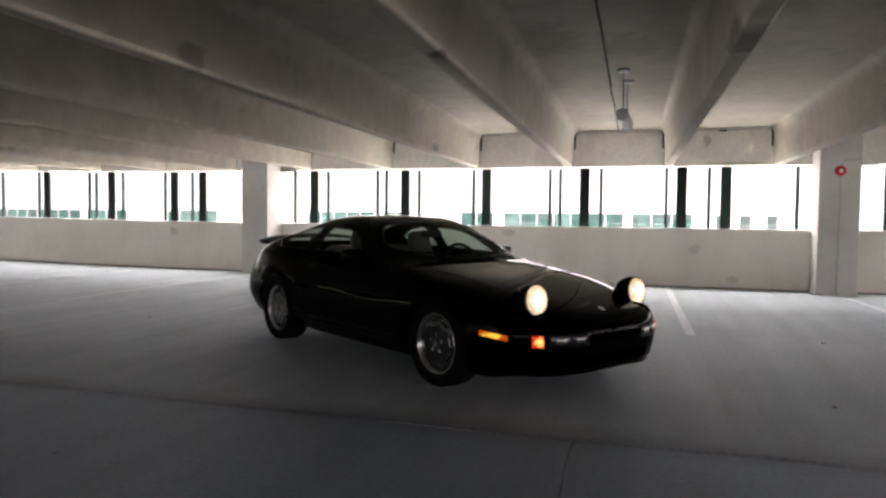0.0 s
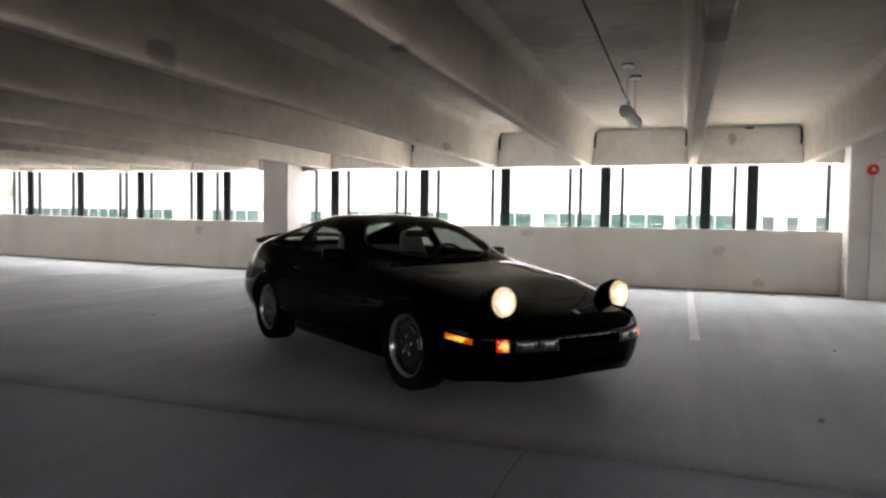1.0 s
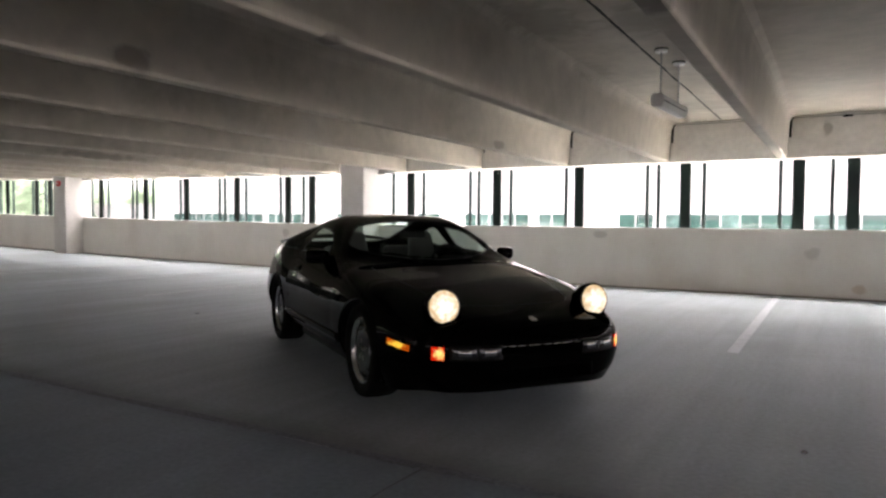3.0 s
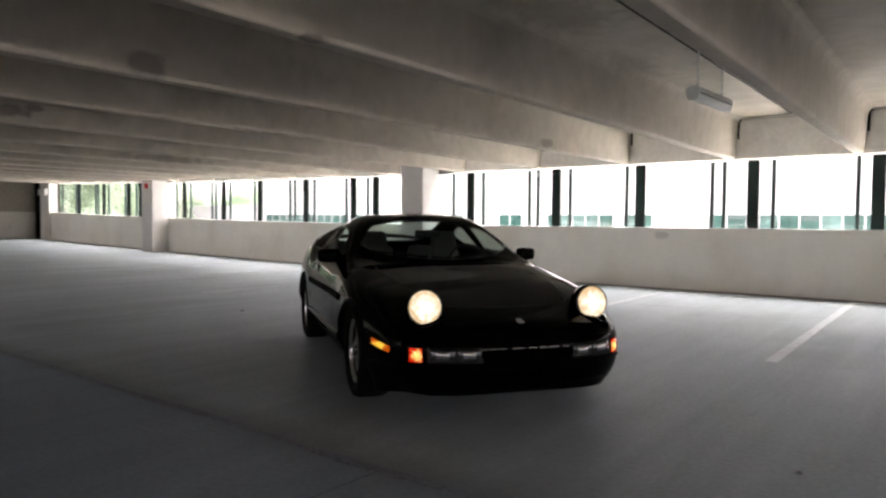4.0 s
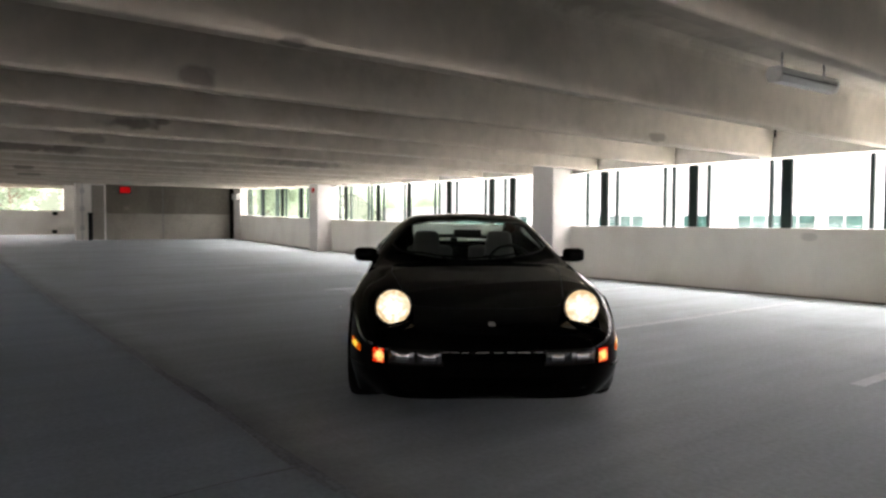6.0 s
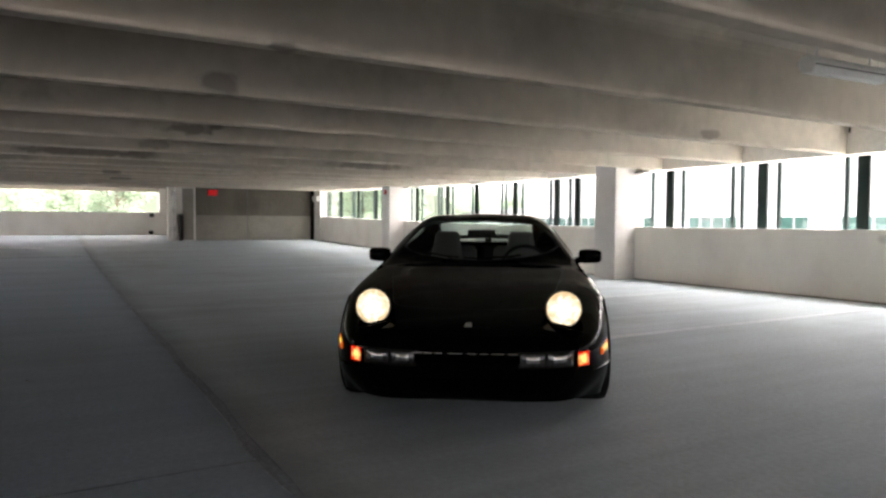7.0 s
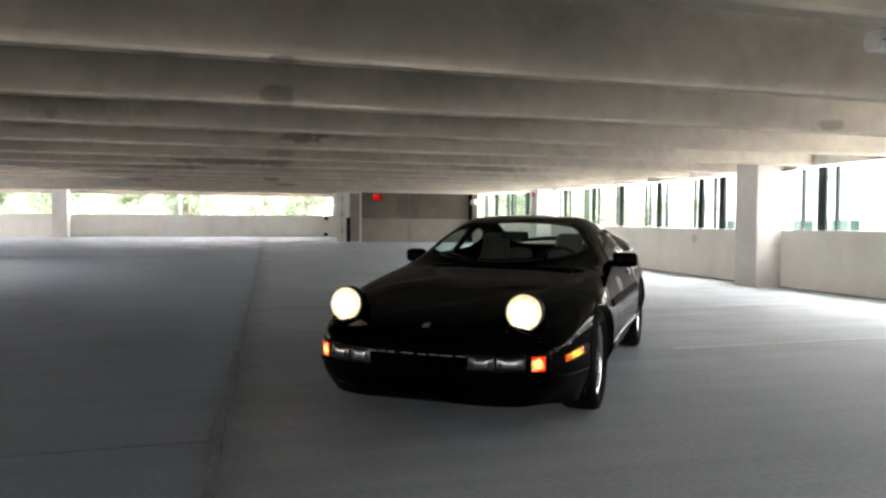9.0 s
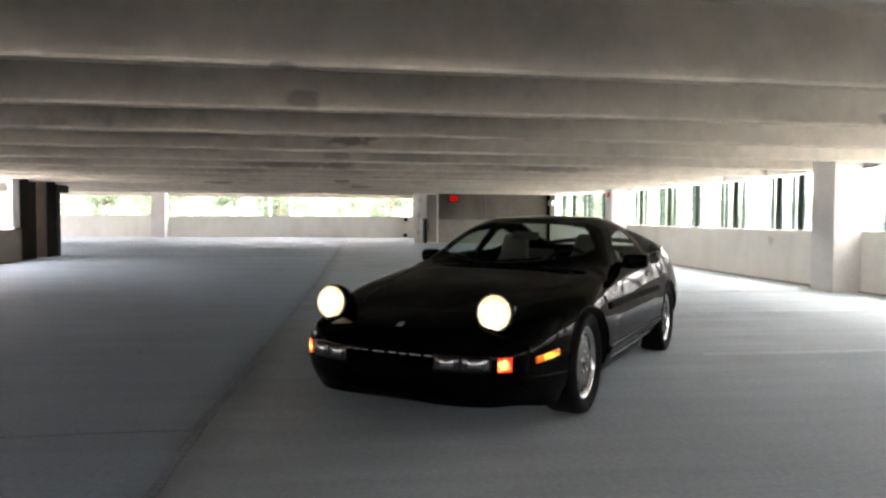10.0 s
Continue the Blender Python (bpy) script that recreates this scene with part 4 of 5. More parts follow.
def patch(tree, us, vs, origin, way, out=0.006, deep=0.012, dome=0.0):
    """A solid that lies on the body: a grid of rays from origin(u, v) along way."""
    bm = bmesh.new()
    top, low = [], []
    for i, u in enumerate(us):
        a, b = [], []
        for j, v in enumerate(vs):
            p, n = hull_cast(tree, origin(u, v), way)
            k = dome * math.sin(math.pi * i / (len(us) - 1)) * math.sin(math.pi * j / (len(vs) - 1))
            a.append(bm.verts.new(p + n * (out + k)))
            b.append(bm.verts.new(p - n * deep))
        top.append(a), low.append(b)
    nu, nv = len(us), len(vs)
    for i in range(nu - 1):
        for j in range(nv - 1):
            bm.faces.new((top[i][j], top[i + 1][j], top[i + 1][j + 1], top[i][j + 1]))
            bm.faces.new((low[i][j], low[i][j + 1], low[i + 1][j + 1], low[i + 1][j]))
    edge = [(i, 0) for i in range(nu)] + [(nu - 1, j) for j in range(1, nv)] + [(i, nv - 1) for i in range(nu - 2, -1, -1)] + [(0, j) for j in range(nv - 2, 0, -1)]
    for (i, j), (k, l) in zip(edge, edge[1:] + edge[:1]):
        bm.faces.new((top[i][j], low[i][j], low[k][l], top[k][l]))
    return bm


def tube(points, r, n=6, closed=False):
    bm = bmesh.new()
    pts = [Vector(p) for p in points]
    rings = []
    for i, p in enumerate(pts):
        a = pts[i - 1] if i or closed else p
        b = pts[(i + 1) % len(pts)] if i < len(pts) - 1 or closed else p
        q = (b - a).to_track_quat("Z", "Y")
        rings.append([bm.verts.new(p + q @ Vector((r * math.cos(2 * math.pi * k / n), r * math.sin(2 * math.pi * k / n), 0))) for k in range(n)])
    for a, b in list(zip(rings, rings[1:])) + ([(rings[-1], rings[0])] if closed else []):
        for k in range(n):
            bm.faces.new((a[k], a[(k + 1) % n], b[(k + 1) % n], b[k]))
    if not closed:
        bm.faces.new(rings[0][::-1]), bm.faces.new(rings[-1])
    return bm


def lathe(profile, n=48, axis="y", cap=False):
    """Turns (radius, along) points round an axis."""
    bm = bmesh.new()
    rings = []
    for r, h in profile:
        rings.append([bm.verts.new((r * math.cos(a), h, r * math.sin(a)) if axis == "y" else (h, r * math.cos(a), r * math.sin(a))) for a in (2 * math.pi * k / n for k in range(n))])
    for a, b in zip(rings, rings[1:]):
        for k in range(n):
            bm.faces.new((a[k], a[(k + 1) % n], b[(k + 1) % n], b[k]))
    if cap:
        bm.faces.new(rings[-1])
    return bm


def shifted(bm, m):
    bmesh.ops.transform(bm, matrix=m, verts=bm.verts)
    return bm


def wheel_parts(car, at, side):
    """One wheel: a tyre and an alloy disc with slots round its edge, nuts and a cap. side: 1 to the car's left."""
    s = side
    def put(bm):
        return shifted(bm, Matrix.Translation(at) @ Matrix.Diagonal((1, s, 1, 1)))
    prof = [(0.215, -0.10), (0.235, -0.112), (0.275, -0.118), (0.300, -0.105), (0.312, -0.075), (0.314, 0.0), (0.312, 0.075), (0.300, 0.105), (0.275, 0.116), (0.238, 0.108), (0.218, 0.092)]
    wheel = part("wheel", put(lathe([(0.205, 0.06), (0.19, 0.0), (0.19, -0.09), (0.06, -0.09)], 48)), M_TRIM, car, "alloy road wheel with a black tyre", True)
    part("tyre", put(lathe(prof, 64)), M_RUBBER, wheel, "black rubber tyre", True)
    part("rim_lip", put(lathe([(0.186, 0.062), (0.196, 0.078), (0.208, 0.088), (0.218, 0.094), (0.219, 0.088), (0.205, 0.06)], 64)), M_RIMLIP, wheel, "bright polished rim edge", True)
    # slotted disc
    bm = bmesh.new()
    n, rows = 96, ((0.012, 0.083), (0.05, 0.082), (0.09, 0.081), (0.125, 0.081), (0.152, 0.080), (0.184, 0.074), (0.192, 0.066))
    rings = [[bm.verts.new((r * math.cos(2 * math.pi * k / n), h, r * math.sin(2 * math.pi * k / n))) for k in range(n)] for r, h in rows]
    for i, (a, b) in enumerate(zip(rings, rings[1:])):
        for k in range(n):
            if i == 4 and k % 12 < 7:
                continue
            bm.faces.new((a[k], a[(k + 1) % n], b[(k + 1) % n], b[k]))
    bmesh.ops.recalc_face_normals(bm, faces=bm.faces)
    bmesh.ops.solidify(bm, geom=bm.faces[:], thickness=0.012)
    part("disc", put(bm), M_RIM, wheel, "grey alloy disc with edge slots", True)
    # highlights on the slot edges, added as polished beads
    for k in range(8):
        loop = [(r, 2 * math.pi * (12 * k + f) / n) for r, f in [(0.184, q) for q in (0, 1.75, 3.5, 5.25, 7)] + [(0.152, q) for q in (7, 5.25, 3.5, 1.75, 0)]]
        part("slot_edge_glint", put(tube([Vector((r * math.cos(a), 0.081 if r < 0.17 else 0.076, r * math.sin(a))) for r, a in loop], 0.0035, 5, True)), M_RIMLIP, wheel, "bright bead for the highlight along a slot edge", True)
    part("hub_cap", put(lathe([(0.026, 0.078), (0.025, 0.086), (0.015, 0.089), (0.001, 0.09)], 24)), M_RIM, wheel, "small round hub cap", True)
    for k in range(5):
        a = 2 * math.pi * k / 5 + 0.3
        c = Vector((0.065 * math.cos(a), 0, 0.065 * math.sin(a)))
        nut = lathe([(0.013, 0.075), (0.013, 0.086), (0.008, 0.088), (0.001, 0.088)], 6)
        part("wheel_nut", put(shifted(nut, Matrix.Translation(c))), M_RIMLIP, wheel)
    return wheel


def seat_parts(car, x, y):
    seat = part("seat", shifted(box(bmesh.new(), -0.25, 0.27, -0.23, 0.23, -0.08, 0.09, 0.05), pose(x, y, 0.40, 0, -8, 0)), M_SEAT, car, "pale grey leather front seat", True)
    bm = bmesh.new()
    prof = ((0.0, 0.22, 0.07), (0.14, 0.225, 0.08), (0.30, 0.215, 0.075), (0.38, 0.165, 0.065), (0.45, 0.13, 0.06), (0.54, 0.122, 0.055), (0.62, 0.112, 0.05), (0.65, 0.09, 0.03))
    rings = []
    for h, w, d in prof:
        rings.append([bm.verts.new((d * math.copysign(abs(math.sin(a)) ** 0.6, math.sin(a)), w * math.copysign(abs(math.cos(a)) ** 0.45, math.cos(a)), h)) for a in (2 * math.pi * k / 24 for k in range(24))])
    for a, b in zip(rings, rings[1:]):
        for k in range(24):
            bm.faces.new((a[k], a[(k + 1) % 24], b[(k + 1) % 24], b[k]))
    bm.faces.new(rings[0]), bm.faces.new(rings[-1])
    part("backrest", shifted(bm, pose(x - 0.24, y, 0.44, 0, -15, 0)), M_SEAT, seat, "", True)


def build_car():
    from mathutils.bvhtree import BVHTree
    car = base("sports_car", "low black sports coupe with raised lit round headlamps", "car", CAR_AT, -34.3)
    grid = body_surface()
    bm = bmesh.new()
    vs = [[bm.verts.new(p) for p in row] for row in grid]
    for a, b in zip(vs, vs[1:]):
        for k in range(len(a) - 1):
            bm.faces.new((a[k], a[k + 1], b[k + 1], b[k]))
    bm.faces.new(vs[0]), bm.faces.new(vs[-1][::-1])
    bm.normal_update()
    tree = BVHTree.FromBMesh(bm)
    # tray that closes the nose from below
    tray = bmesh.new()
    edge = [(tray.verts.new(r[0]), tray.verts.new(r[-1])) for r in grid if r[0][0] > 0.36]
    for a, b in zip(edge, edge[1:]):
        tray.faces.new((a[0], a[1], b[1], b[0]))
    part("front_undertray", tray, M_TRIM, car)
    # wheel arches
    for wx, r in ((-0.045, 0.345), (-2.5, 0.345)):
        arch = [(wx + r * math.cos(a), 0.315 + r * math.sin(a)) for a in (2 * math.pi * k / 36 for k in range(36))]
        for s in (1, -1):
            cut_out(bm, arch, (0, 2), lambda c, s=s: c.y * s > 0.45).free()
    # glass
    screen = [(-0.615, 0.0), (-0.64, 0.25), (-0.72, 0.425), (-0.86, 0.56), (-0.97, 0.612), (-1.04, 0.602), (-1.20, 0.512), (-1.235, 0.465), (-1.25, 0.3), (-1.255, 0.0)]
    screen += [(x, -y) for x, y in screen[-2:0:-1]]
    back = [(-2.16, 0.0), (-2.17, 0.25), (-2.20, 0.40), (-2.26, 0.45), (-2.6, 0.475), (-3.0, 0.47), (-3.15, 0.44), (-3.21, 0.34), (-3.225, 0.2), (-3.23, 0.0)]
    back += [(x, -y) for x, y in back[-2:0:-1]]
    door_glass = [(-1.17, 0.885), (-1.15, 0.898), (-1.29, 1.005), (-1.41, 1.062), (-1.56, 1.096), (-1.80, 1.11), (-1.85, 1.107), (-1.875, 1.075), (-1.89, 0.93), (-1.875, 0.91)]
    rear_glass = [(-2.08, 0.91), (-2.05, 0.925), (-2.045, 1.09), (-2.065, 1.112), (-2.10, 1.116), (-2.35, 1.078), (-2.60, 1.006), (-2.62, 0.97), (-2.52, 0.92)]
    part("windscreen", cut_out(bm, screen, (0, 1), lambda c: c.z > 0.8), M_CARGLASS, car, "tinted curved windscreen", True).visible_shadow = False
    part("rear_window", cut_out(bm, back, (0, 1), lambda c: c.z > 0.8), M_CARGLASS, car, "tinted sloping rear window", True).visible_shadow = False
    for s in (1, -1):
        ok = lambda c, s=s: c.y * s > 0.3
        part("door_window", cut_out(bm, door_glass, (0, 2), ok), M_CARGLASS, car, "tinted door window", True).visible_shadow = False
        part("quarter_window", cut_out(bm, rear_glass, (0, 2), ok), M_CARGLASS, car, "tinted rear quarter window", True).visible_shadow = False
        door = [(-0.60, 0.26), (-0.58, 0.34), (-0.60, 0.62), (-0.66, 0.80), (-0.74, 0.85), (-1.95, 0.90), (-2.0, 0.78), (-1.98, 0.5), (-1.92, 0.30), (-1.88, 0.26)]
        part("door", cut_out(bm, door, (0, 2), ok), M_BLACKPAINT, car, "glossy black car door", True)
        ring = [hull_cast(tree, (x, s * 1.5, z), (0, -s, 0)) for x, z in door]
        part("door_gap", tube([p for p, n in ring], 0.0035, 5, True), M_TRIM, car)
    # bonnet
    hood = [(0.55, 0.0), (0.54, 0.25), (0.50, 0.42), (0.42, 0.475), (-0.30, 0.60), (-0.52, 0.60), (-0.56, 0.4), (-0.575, 0.0)]
    hood += [(x, -y) for x, y in hood[-2:0:-1]]
    part("bonnet", cut_out(bm, hood, (0, 1), lambda c: c.z > 0.45), M_BLACKPAINT, car, "glossy black bonnet", True)
    dense = [((1 - f) * a[0] + f * b[0], (1 - f) * a[1] + f * b[1]) for a, b in zip(hood, hood[1:] + hood[:1]) for f in (0, 0.25, 0.5, 0.75)]
    part("bonnet_gap", tube([hull_cast(tree, (x, y, 2), (0, 0, -1))[0] for x, y in dense], 0.003, 5, True), M_TRIM, car)
    part("body", bm, M_BLACKPAINT, car, "glossy black car body", True)
    part("underside", box(bmesh.new(), -3.2, 0.55, -0.62, 0.62, 0.16, 0.24, 0.02), M_TRIM, car)
    # window surrounds
    for name, poly, way, n3 in (("windscreen_seal", screen, (0, 0, -1), 0), ("rear_window_seal", back, (0, 0, -1), 0)):
        part(name, tube([hull_cast(tree, (x, y, 2), way)[0] for x, y in poly], 0.008, 6, True), M_TRIM, car)
    for s in (1, -1):
        for name, poly in (("door_window_seal", door_glass), ("quarter_window_seal", rear_glass)):
            part(name, tube([hull_cast(tree, (x, s * 1.5, z), (0, -s, 0))[0] for x, z in poly], 0.007, 6, True), M_TRIM, car)
        # arches
        for wx in (-0.045, -2.5):
            lip, liner = [], bmesh.new()
            for k in range(33):
                a = math.radians(-28 + 236 * k / 32)
                p, n = hull_cast(tree, (wx + 0.345 * math.cos(a), s * 1.5, max(0.175, 0.315 + 0.345 * math.sin(a))), (0, -s, 0))
                lip.append(p)
            part("arch_lip", tube(lip, 0.008, 6), M_BLACKPAINT, car, "", True)
            strip = [[liner.verts.new(p) for p in lip], [liner.verts.new((p.x, s * 0.55, p.z)) for p in lip]]
            for k in range(32):
                liner.faces.new((strip[0][k], strip[0][k + 1], strip[1][k + 1], strip[1][k]))
            liner.faces.new(strip[1])
            part("arch_liner", liner, M_TRIM, car)
        # side mouldings and sills
        xs = np.linspace(-0.44, -2.08, 24)
        part("side_moulding", patch(tree, xs, (0.602, 0.617, 0.632, 0.645), lambda x, z: (x, s * 1.5, z), (0, -s, 0), 0.010, 0.01), M_RUBBER, car, "black rubber side moulding", True)
        xs = np.linspace(0.0 - 0.40, -2.10, 20)
        part("sill", patch(tree, xs, (0.315, 0.335, 0.352, 0.365), lambda x, z: (x, s * 1.5, z), (0, -s, 0), 0.012, 0.02), M_BLACKPAINT, car, "black sill strip", True)
        strip = [hull_cast(tree, (x, s * 1.5, 0.345 - 0.05 * (0.69 - x)), (0, -s, 0))[0] for x in np.linspace(0.69, 0.30, 12)]
        part("bumper_moulding", tube(strip, 0.007, 8), M_BLACKPAINT, car, "thin glossy black bumper strip", True)
        # door handle
        part("door_handle", patch(tree, np.linspace(-1.70, -1.88, 8), (0.735, 0.75, 0.765, 0.78), lambda x, z: (x, s * 1.5, z), (0, -s, 0), 0.006, 0.005, 0.006), M_BLACKPAINT, car, "black flush door handle", True)
        # lamps
        fog = part("fog_lamp", patch(tree, np.linspace(s * 0.275, s * 0.575, 14), (0.378, 0.40, 0.425, 0.45, 0.466), lambda y, z: (1.6, y, z), (-1, 0, 0), 0.002, 0.02), M_TRIM, car, "wide rectangular clear fog lamp unit", True)
        part("lens", patch(tree, np.linspace(s * 0.285, s * 0.420, 8), (0.390, 0.405, 0.422, 0.44, 0.453), lambda y, z: (1.6, y, z), (-1, 0, 0), 0.006, 0.01, 0.004), M_LENS, fog, "clear ribbed lens", True)
        part("lens", patch(tree, np.linspace(s * 0.430, s * 0.565, 8), (0.390, 0.405, 0.422, 0.44, 0.453), lambda y, z: (1.6, y, z), (-1, 0, 0), 0.006, 0.01, 0.004), M_LENS, fog, "clear ribbed lens", True)
        # highlights in the fog lamps, put on as polished patches
        for y in (0.352, 0.497):
            part("reflector_glint", patch(tree, np.linspace(s * (y - 0.036), s * (y + 0.036), 7), (0.406, 0.414, 0.424, 0.434, 0.441), lambda y, z: (1.6, y, z), (-1, 0, 0), 0.011, 0.004, 0.005), M_RIMLIP, fog, "bright patch for the highlight in the reflector", True)
        part("turn_signal", patch(tree, np.linspace(s * 0.602, s * 0.662, 7), (0.380, 0.397, 0.42, 0.442, 0.456), lambda y, z: (1.6, y, z), (-1, 0, 0), 0.006, 0.01, 0.004), M_TURN, car, "lit orange turn signal", True)
        part("side_marker", patch(tree, np.linspace(0.395, 0.60, 9), (0.424, 0.436, 0.448, 0.460), lambda x, z: (x, s * 1.5, z + (x - 0.47) * -0.10), (0, -s, 0), 0.006, 0.01, 0.003), M_AMBER, car, "lit amber side marker", True)
        part("tail_lamp", patch(tree, np.linspace(s * 0.28, s * 0.60, 10), (0.58, 0.62, 0.66, 0.70), lambda y, z: (-4.2, y, z), (1, 0, 0), 0.003, 0.01), M_TAIL, car, "dark red tail lamp", True)
        # raised headlamp: bowl, ring and lens, tipped up out of its well
        c = Matrix.Translation((0.665, s * 0.542 - 0.012, 0.675)) @ pose(0, 0, 0, 0, -6, 0)
        lamp = part("headlamp", shifted(lathe([(0.102, 0.0), (0.109, -0.01), (0.109, -0.05), (0.098, -0.10), (0.075, -0.15), (0.04, -0.18), (0.002, -0.19)], 40, "x"), c), M_BLACKPAINT, car, "raised round headlamp in a black bowl", True)
        part("ring", shifted(lathe([(0.096, 0.004), (0.101, 0.009), (0.107, 0.004), (0.107, -0.012)], 40, "x"), c), M_TRIM, lamp, "black headlamp ring", True)
        part("lens", shifted(lathe([(0.0985, 0.002), (0.094, 0.012), (0.075, 0.020), (0.042, 0.026), (0.001, 0.028)], 40, "x"), c), M_HEADLAMP, lamp, "warm lit headlamp lens", True)
        lip = [hull_cast(tree, (0.73 - 0.35 * (q / 0.09) ** 2 * 0.09, s * 0.542 + q, 2), (0, 0, -1))[0] + Vector((0, 0, 0.004)) for q in np.linspace(-0.09, 0.09, 11)]
        part("headlamp_lip", tube(lip, 0.007, 8), M_BLACKPAINT, car, "glossy edge below the headlamp", True)
        # the well is not cut; its dark inside is a black patch
        well = bmesh.new()
        rings = []
        for f in (1.0, 0.75, 0.5, 0.25):
            ring = [hull_cast(tree, (0.638 + 0.188 * f * math.cos(a), s * 0.538 + 0.122 * f * math.sin(a), 2), (0, 0, -1)) for a in (2 * math.pi * k / 32 for k in range(32))]
            rings.append([well.verts.new(p + n * (0.003 if f < 1 else -0.004)) for p, n in ring])
        for a, b in zip(rings, rings[1:]):
            for k in range(32):
                well.faces.new((a[k], a[(k + 1) % 32], b[(k + 1) % 32], b[k]))
        well.faces.new(rings[-1])
        part("headlamp_well", well, M_VOID, car, "matt black patch for the dark inside of the headlamp well", True)
        # door mirror
        shell, rings = bmesh.new(), []
        for x, w, h in ((-0.058, 0.088, 0.052), (-0.062, 0.094, 0.058), (-0.035, 0.093, 0.058), (-0.002, 0.084, 0.052), (0.016, 0.066, 0.04), (0.024, 0.04, 0.024)):
            rings.append([shell.verts.new((x, w * math.copysign(abs(math.cos(a)) ** 0.45, math.cos(a)), h * math.copysign(abs(math.sin(a)) ** 0.45, math.sin(a)))) for a in (2 * math.pi * k / 28 for k in range(28))])
        for p, q in zip(rings, rings[1:]):
            for k in range(28):
                shell.faces.new((p[k], p[(k + 1) % 28], q[(k + 1) % 28], q[k]))
        shell.faces.new(rings[0]), shell.faces.new(rings[-1][::-1])
        m = part("door_mirror", shifted(shell, Matrix.Translation((-1.11, s * 0.882 + 0.02, 0.887)) @ pose(0, 0, 0, 0, 0, s * 24)), M_BLACKPAINT, car, "black door mirror", True)
        part("mirror_glass", shifted(box(bmesh.new(), -0.004, 0.004, -0.07, 0.07, -0.042, 0.042, 0.003), Matrix.Translation((-1.168, s * 0.856 + 0.02, 0.887)) @ pose(0, 0, 0, 0, 0, s * 24)), M_CHROME, m, "mirror glass")
        part("stalk", rod(bmesh.new(), (-1.06, s * 0.75, 0.85), (-1.10, s * 0.83, 0.865), 0.03, 12, 0.024), M_BLACKPAINT, m, "", True)
        # wipers
        y0 = 0.30 if s > 0 else -0.17

        def on_screen(y, up, lift):
            foot = np.interp(abs(y), (0, 0.25, 0.45, 0.615), (-0.60, -0.63, -0.72, -0.87))
            return hull_cast(tree, (foot - up, y, 2), (0, 0, -1))[0] + Vector((0, 0, lift))

        w = part("wiper", tube([on_screen(y0, -0.02, 0.012), on_screen(y0 - 0.10, 0.02, 0.02), on_screen(y0 - 0.22, 0.035, 0.018)], 0.006), M_TRIM, car, "black wiper arm", True)
        part("blade", tube([on_screen(y0 + 0.02 - 0.44 * f, 0.03, 0.01) for f in (0, 0.25, 0.5, 0.75, 1)], 0.007), M_RUBBER, w, "", True)
        for wx, wy in ((-0.045, 0.742), (-2.5, 0.778)):
            wheel_parts(car, Vector((wx, s * wy, 0.314)), s)
        seat_parts(car, -1.42, s * 0.335)
    # nose: intake slot, lip, badge, spoiler
    part("intake", patch(tree, np.linspace(-0.29, 0.29, 16), (0.405, 0.42, 0.435, 0.447), lambda y, z: (1.6, y, z), (-1, 0, 0), 0.003, 0.03), M_VOID, car, "dark intake slot", True)
    # broken window reflection along the nose edge, built as bright metal dashes
    for a, b in ((-0.30, -0.245), (-0.235, -0.19), (-0.175, -0.135), (-0.10, -0.025), (0.0, 0.05), (0.07, 0.115), (0.13, 0.20), (0.22, 0.27)):
        rim = [hull_cast(tree, (1.6, y, 0.453), (-1, 0, 0))[0] for y in np.linspace(a, b, 6)]
        part("nose_glint", tube(rim, 0.003, 6), M_RIMLIP, car, "thin bright dash for the window reflection on the nose edge", True)
    chin = [hull_cast(tree, (1.6, y, 0.232 + 0.012 * (y / 0.5) ** 2), (-1, 0, 0))[0] for y in np.linspace(-0.52, 0.52, 30)]
    part("chin_lip", tube(chin, 0.006, 6), M_BLACKPAINT, car, "glossy black lip under the nose", True)
    part("lower_intake", patch(tree, np.linspace(-0.36, 0.36, 18), (0.245, 0.27, 0.295, 0.315), lambda y, z: (1.6, y, z), (-1, 0, 0), 0.002, 0.03), M_VOID, car, "dark lower air intake", True)
    part("badge", patch(tree, np.linspace(0.735, 0.785, 6), np.linspace(-0.02, 0.02, 6), lambda x, y: (x, y * (1.0 if x > 0.75 else 0.8), 2), (0, 0, -1), 0.004, 0.004, 0.003), M_CHROME, car, "small metal nose badge", True)
    # roof panel gap and rear wing
    roof = [(-1.42, -0.36), (-1.42, 0.36), (-1.46, 0.40), (-1.86, 0.40), (-1.90, 0.36), (-1.90, -0.36), (-1.86, -0.40), (-1.46, -0.40)]
    part("sunroof_gap", tube([hull_cast(tree, (x, y, 2), (0, 0, -1))[0] for x, y in roof], 0.004, 5, True), M_TRIM, car)
    wing = bmesh.new()
    rings = []
    for y in np.linspace(-0.68, 0.68, 25):
        k = abs(y) / 0.68
        x0, z0 = -3.37 + 0.12 * k ** 2, 1.0 - 0.07 * k ** 2.5
        rings.append([wing.verts.new(p) for p in ((x0 + 0.09, y, z0 - 0.02), (x0 + 0.04, y, z0 + 0.006), (x0 - 0.10, y, z0 + 0.022), (x0 - 0.13, y, z0 + 0.014), (x0 - 0.04, y, z0 - 0.02))])
    for a, b in zip(rings, rings[1:]):
        for k in range(5):
            wing.faces.new((a[k], a[(k + 1) % 5], b[(k + 1) % 5], b[k]))
    wing.faces.new(rings[0]), wing.faces.new(rings[-1][::-1])
    wing_ob = part("rear_spoiler", wing, M_TRIM, car, "matt black rear wing", True)
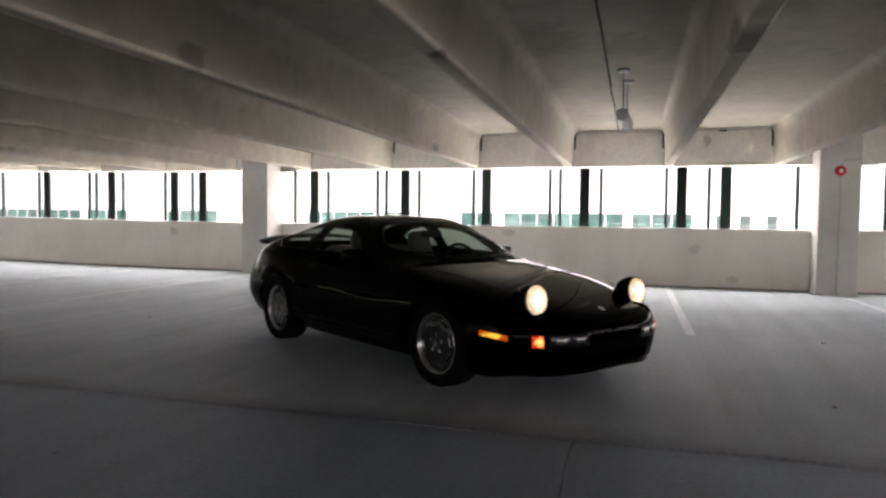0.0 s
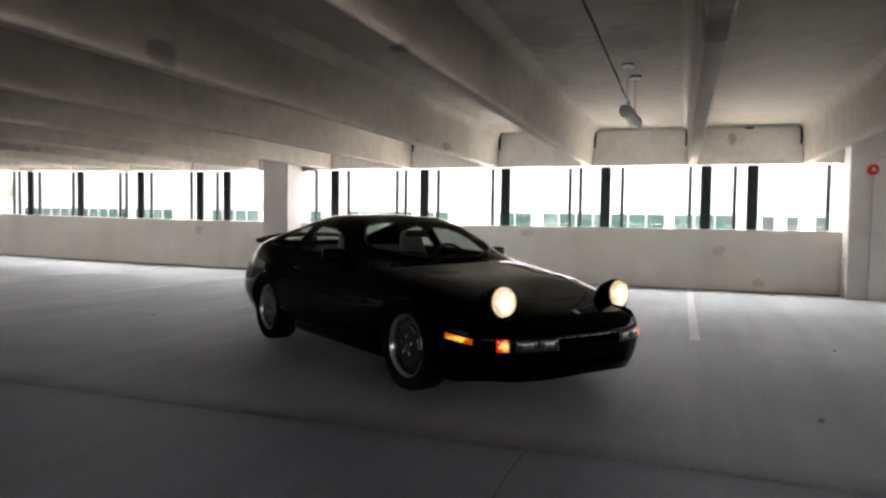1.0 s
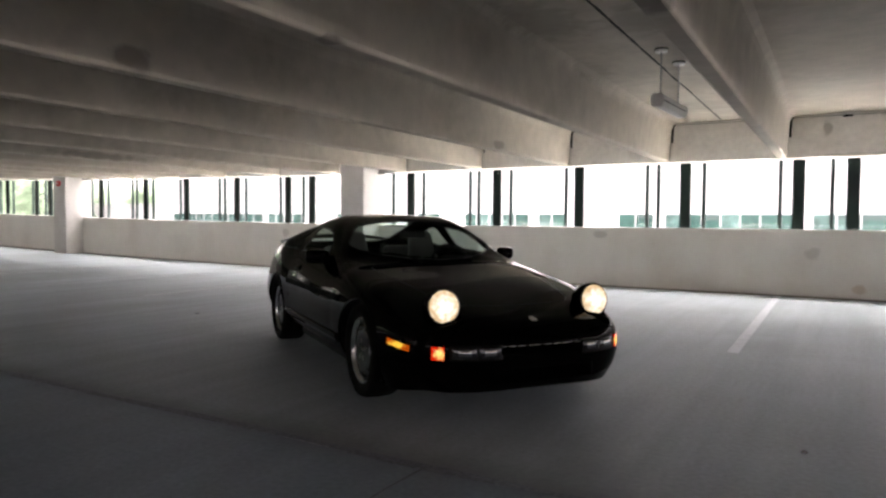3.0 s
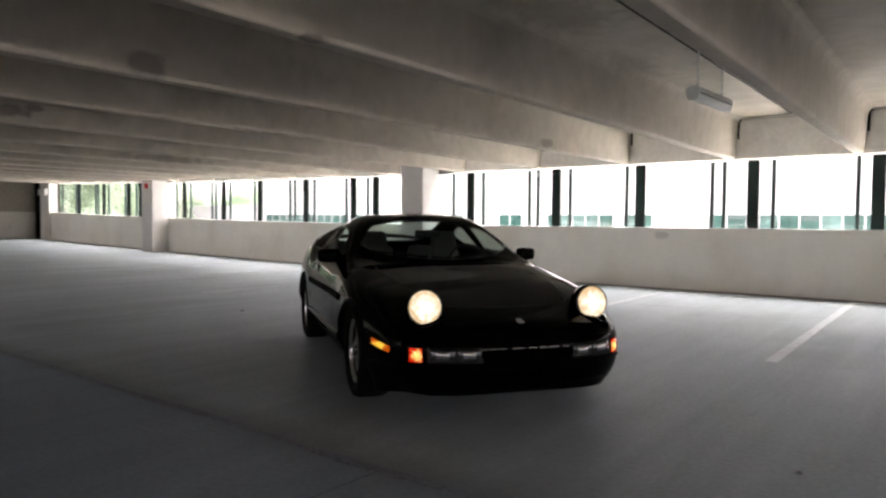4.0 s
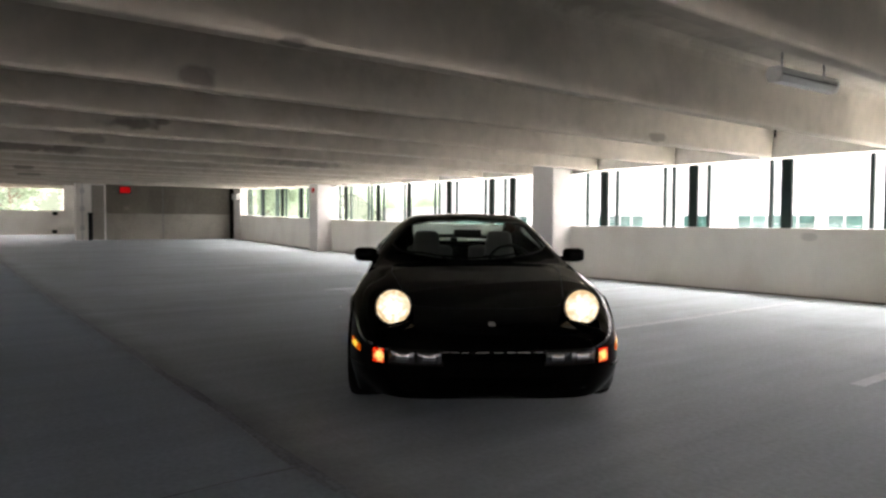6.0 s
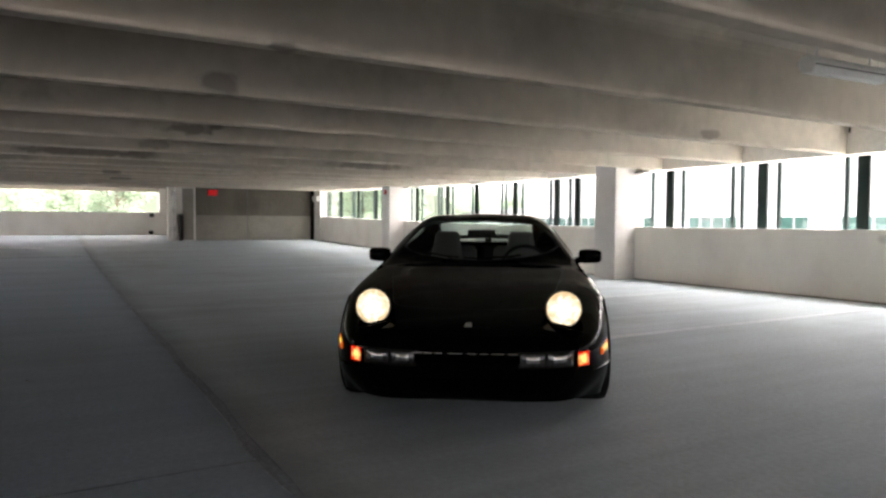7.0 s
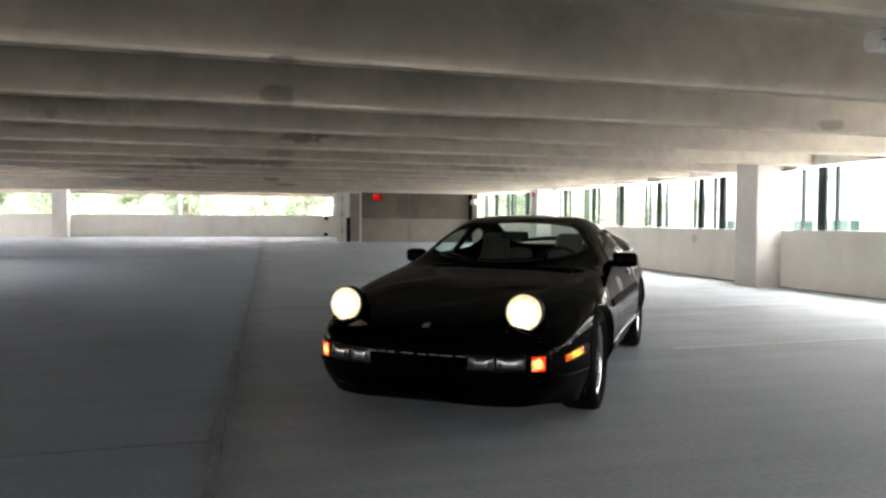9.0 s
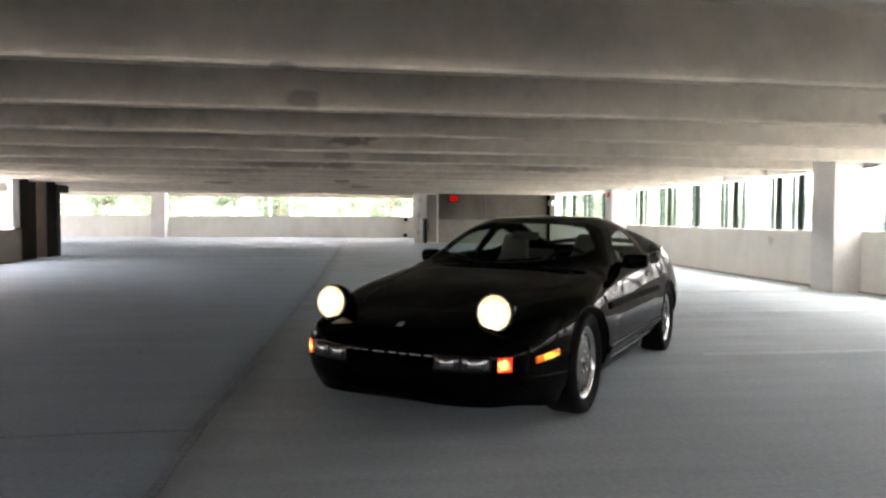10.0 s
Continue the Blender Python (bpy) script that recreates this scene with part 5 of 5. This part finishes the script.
    for y in (-0.5, 0.0, 0.5):
        part("wing_support", box(bmesh.new(), -3.40 + 0.4 * y * y, -3.33 + 0.4 * y * y, y - 0.04, y + 0.04, 0.78, 0.975 - 0.15 * y * y, 0.01), M_TRIM, wing_ob)
    # cabin
    part("cabin_floor", box(bmesh.new(), -3.0, -0.55, -0.70, 0.70, 0.26, 0.32, 0.02), M_CABIN, car)
    part("dashboard", box(bmesh.new(), -0.98, -0.62, -0.66, 0.66, 0.55, 0.835, 0.06), M_CABIN, car, "dark dashboard", True)
    part("instrument_hood", box(bmesh.new(), -1.04, -0.84, 0.18, 0.54, 0.72, 0.885, 0.05), M_CABIN, car, "", True)
    part("centre_console", box(bmesh.new(), -1.9, -0.9, -0.11, 0.11, 0.3, 0.56, 0.03), M_CABIN, car)
    part("rear_shelf", box(bmesh.new(), -3.1, -2.15, -0.62, 0.62, 0.60, 0.72, 0.04), M_CABIN, car)
    for y in (0.3, -0.3):
        part("rear_seat", box(bmesh.new(), -2.22, -2.08, y - 0.22, y + 0.22, 0.45, 0.93, 0.05), M_SEAT, car, "pale grey rear seat back", True)
    ring = [Matrix.Translation((-1.14, 0.36, 0.80)) @ pose(0, 0, 0, 0, 62, 0) @ Vector((0.185 * math.cos(a), 0.185 * math.sin(a), 0)) for a in (2 * math.pi * k / 36 for k in range(36))]
    wheel = part("steering_wheel", tube(ring, 0.015, 8, True), M_CABIN, car, "black steering wheel", True)
    part("spokes", shifted(box(bmesh.new(), -0.05, 0.05, -0.18, 0.18, -0.02, 0.01, 0.01), Matrix.Translation((-1.13, 0.36, 0.80)) @ pose(0, 0, 0, 0, 62, 0)), M_CABIN, wheel)
    part("rear_view_mirror", box(bmesh.new(), -1.20, -1.165, -0.115, 0.115, 1.03, 1.095, 0.015), M_CABIN, car, "dark rear-view mirror", True)
    for s in (1, -1):
        part("door_trim", box(bmesh.new(), -1.95, -0.75, s * 0.74 - 0.03, s * 0.74 + 0.03, 0.32, 0.80, 0.02), M_CABIN, car)
    return car


build_car()
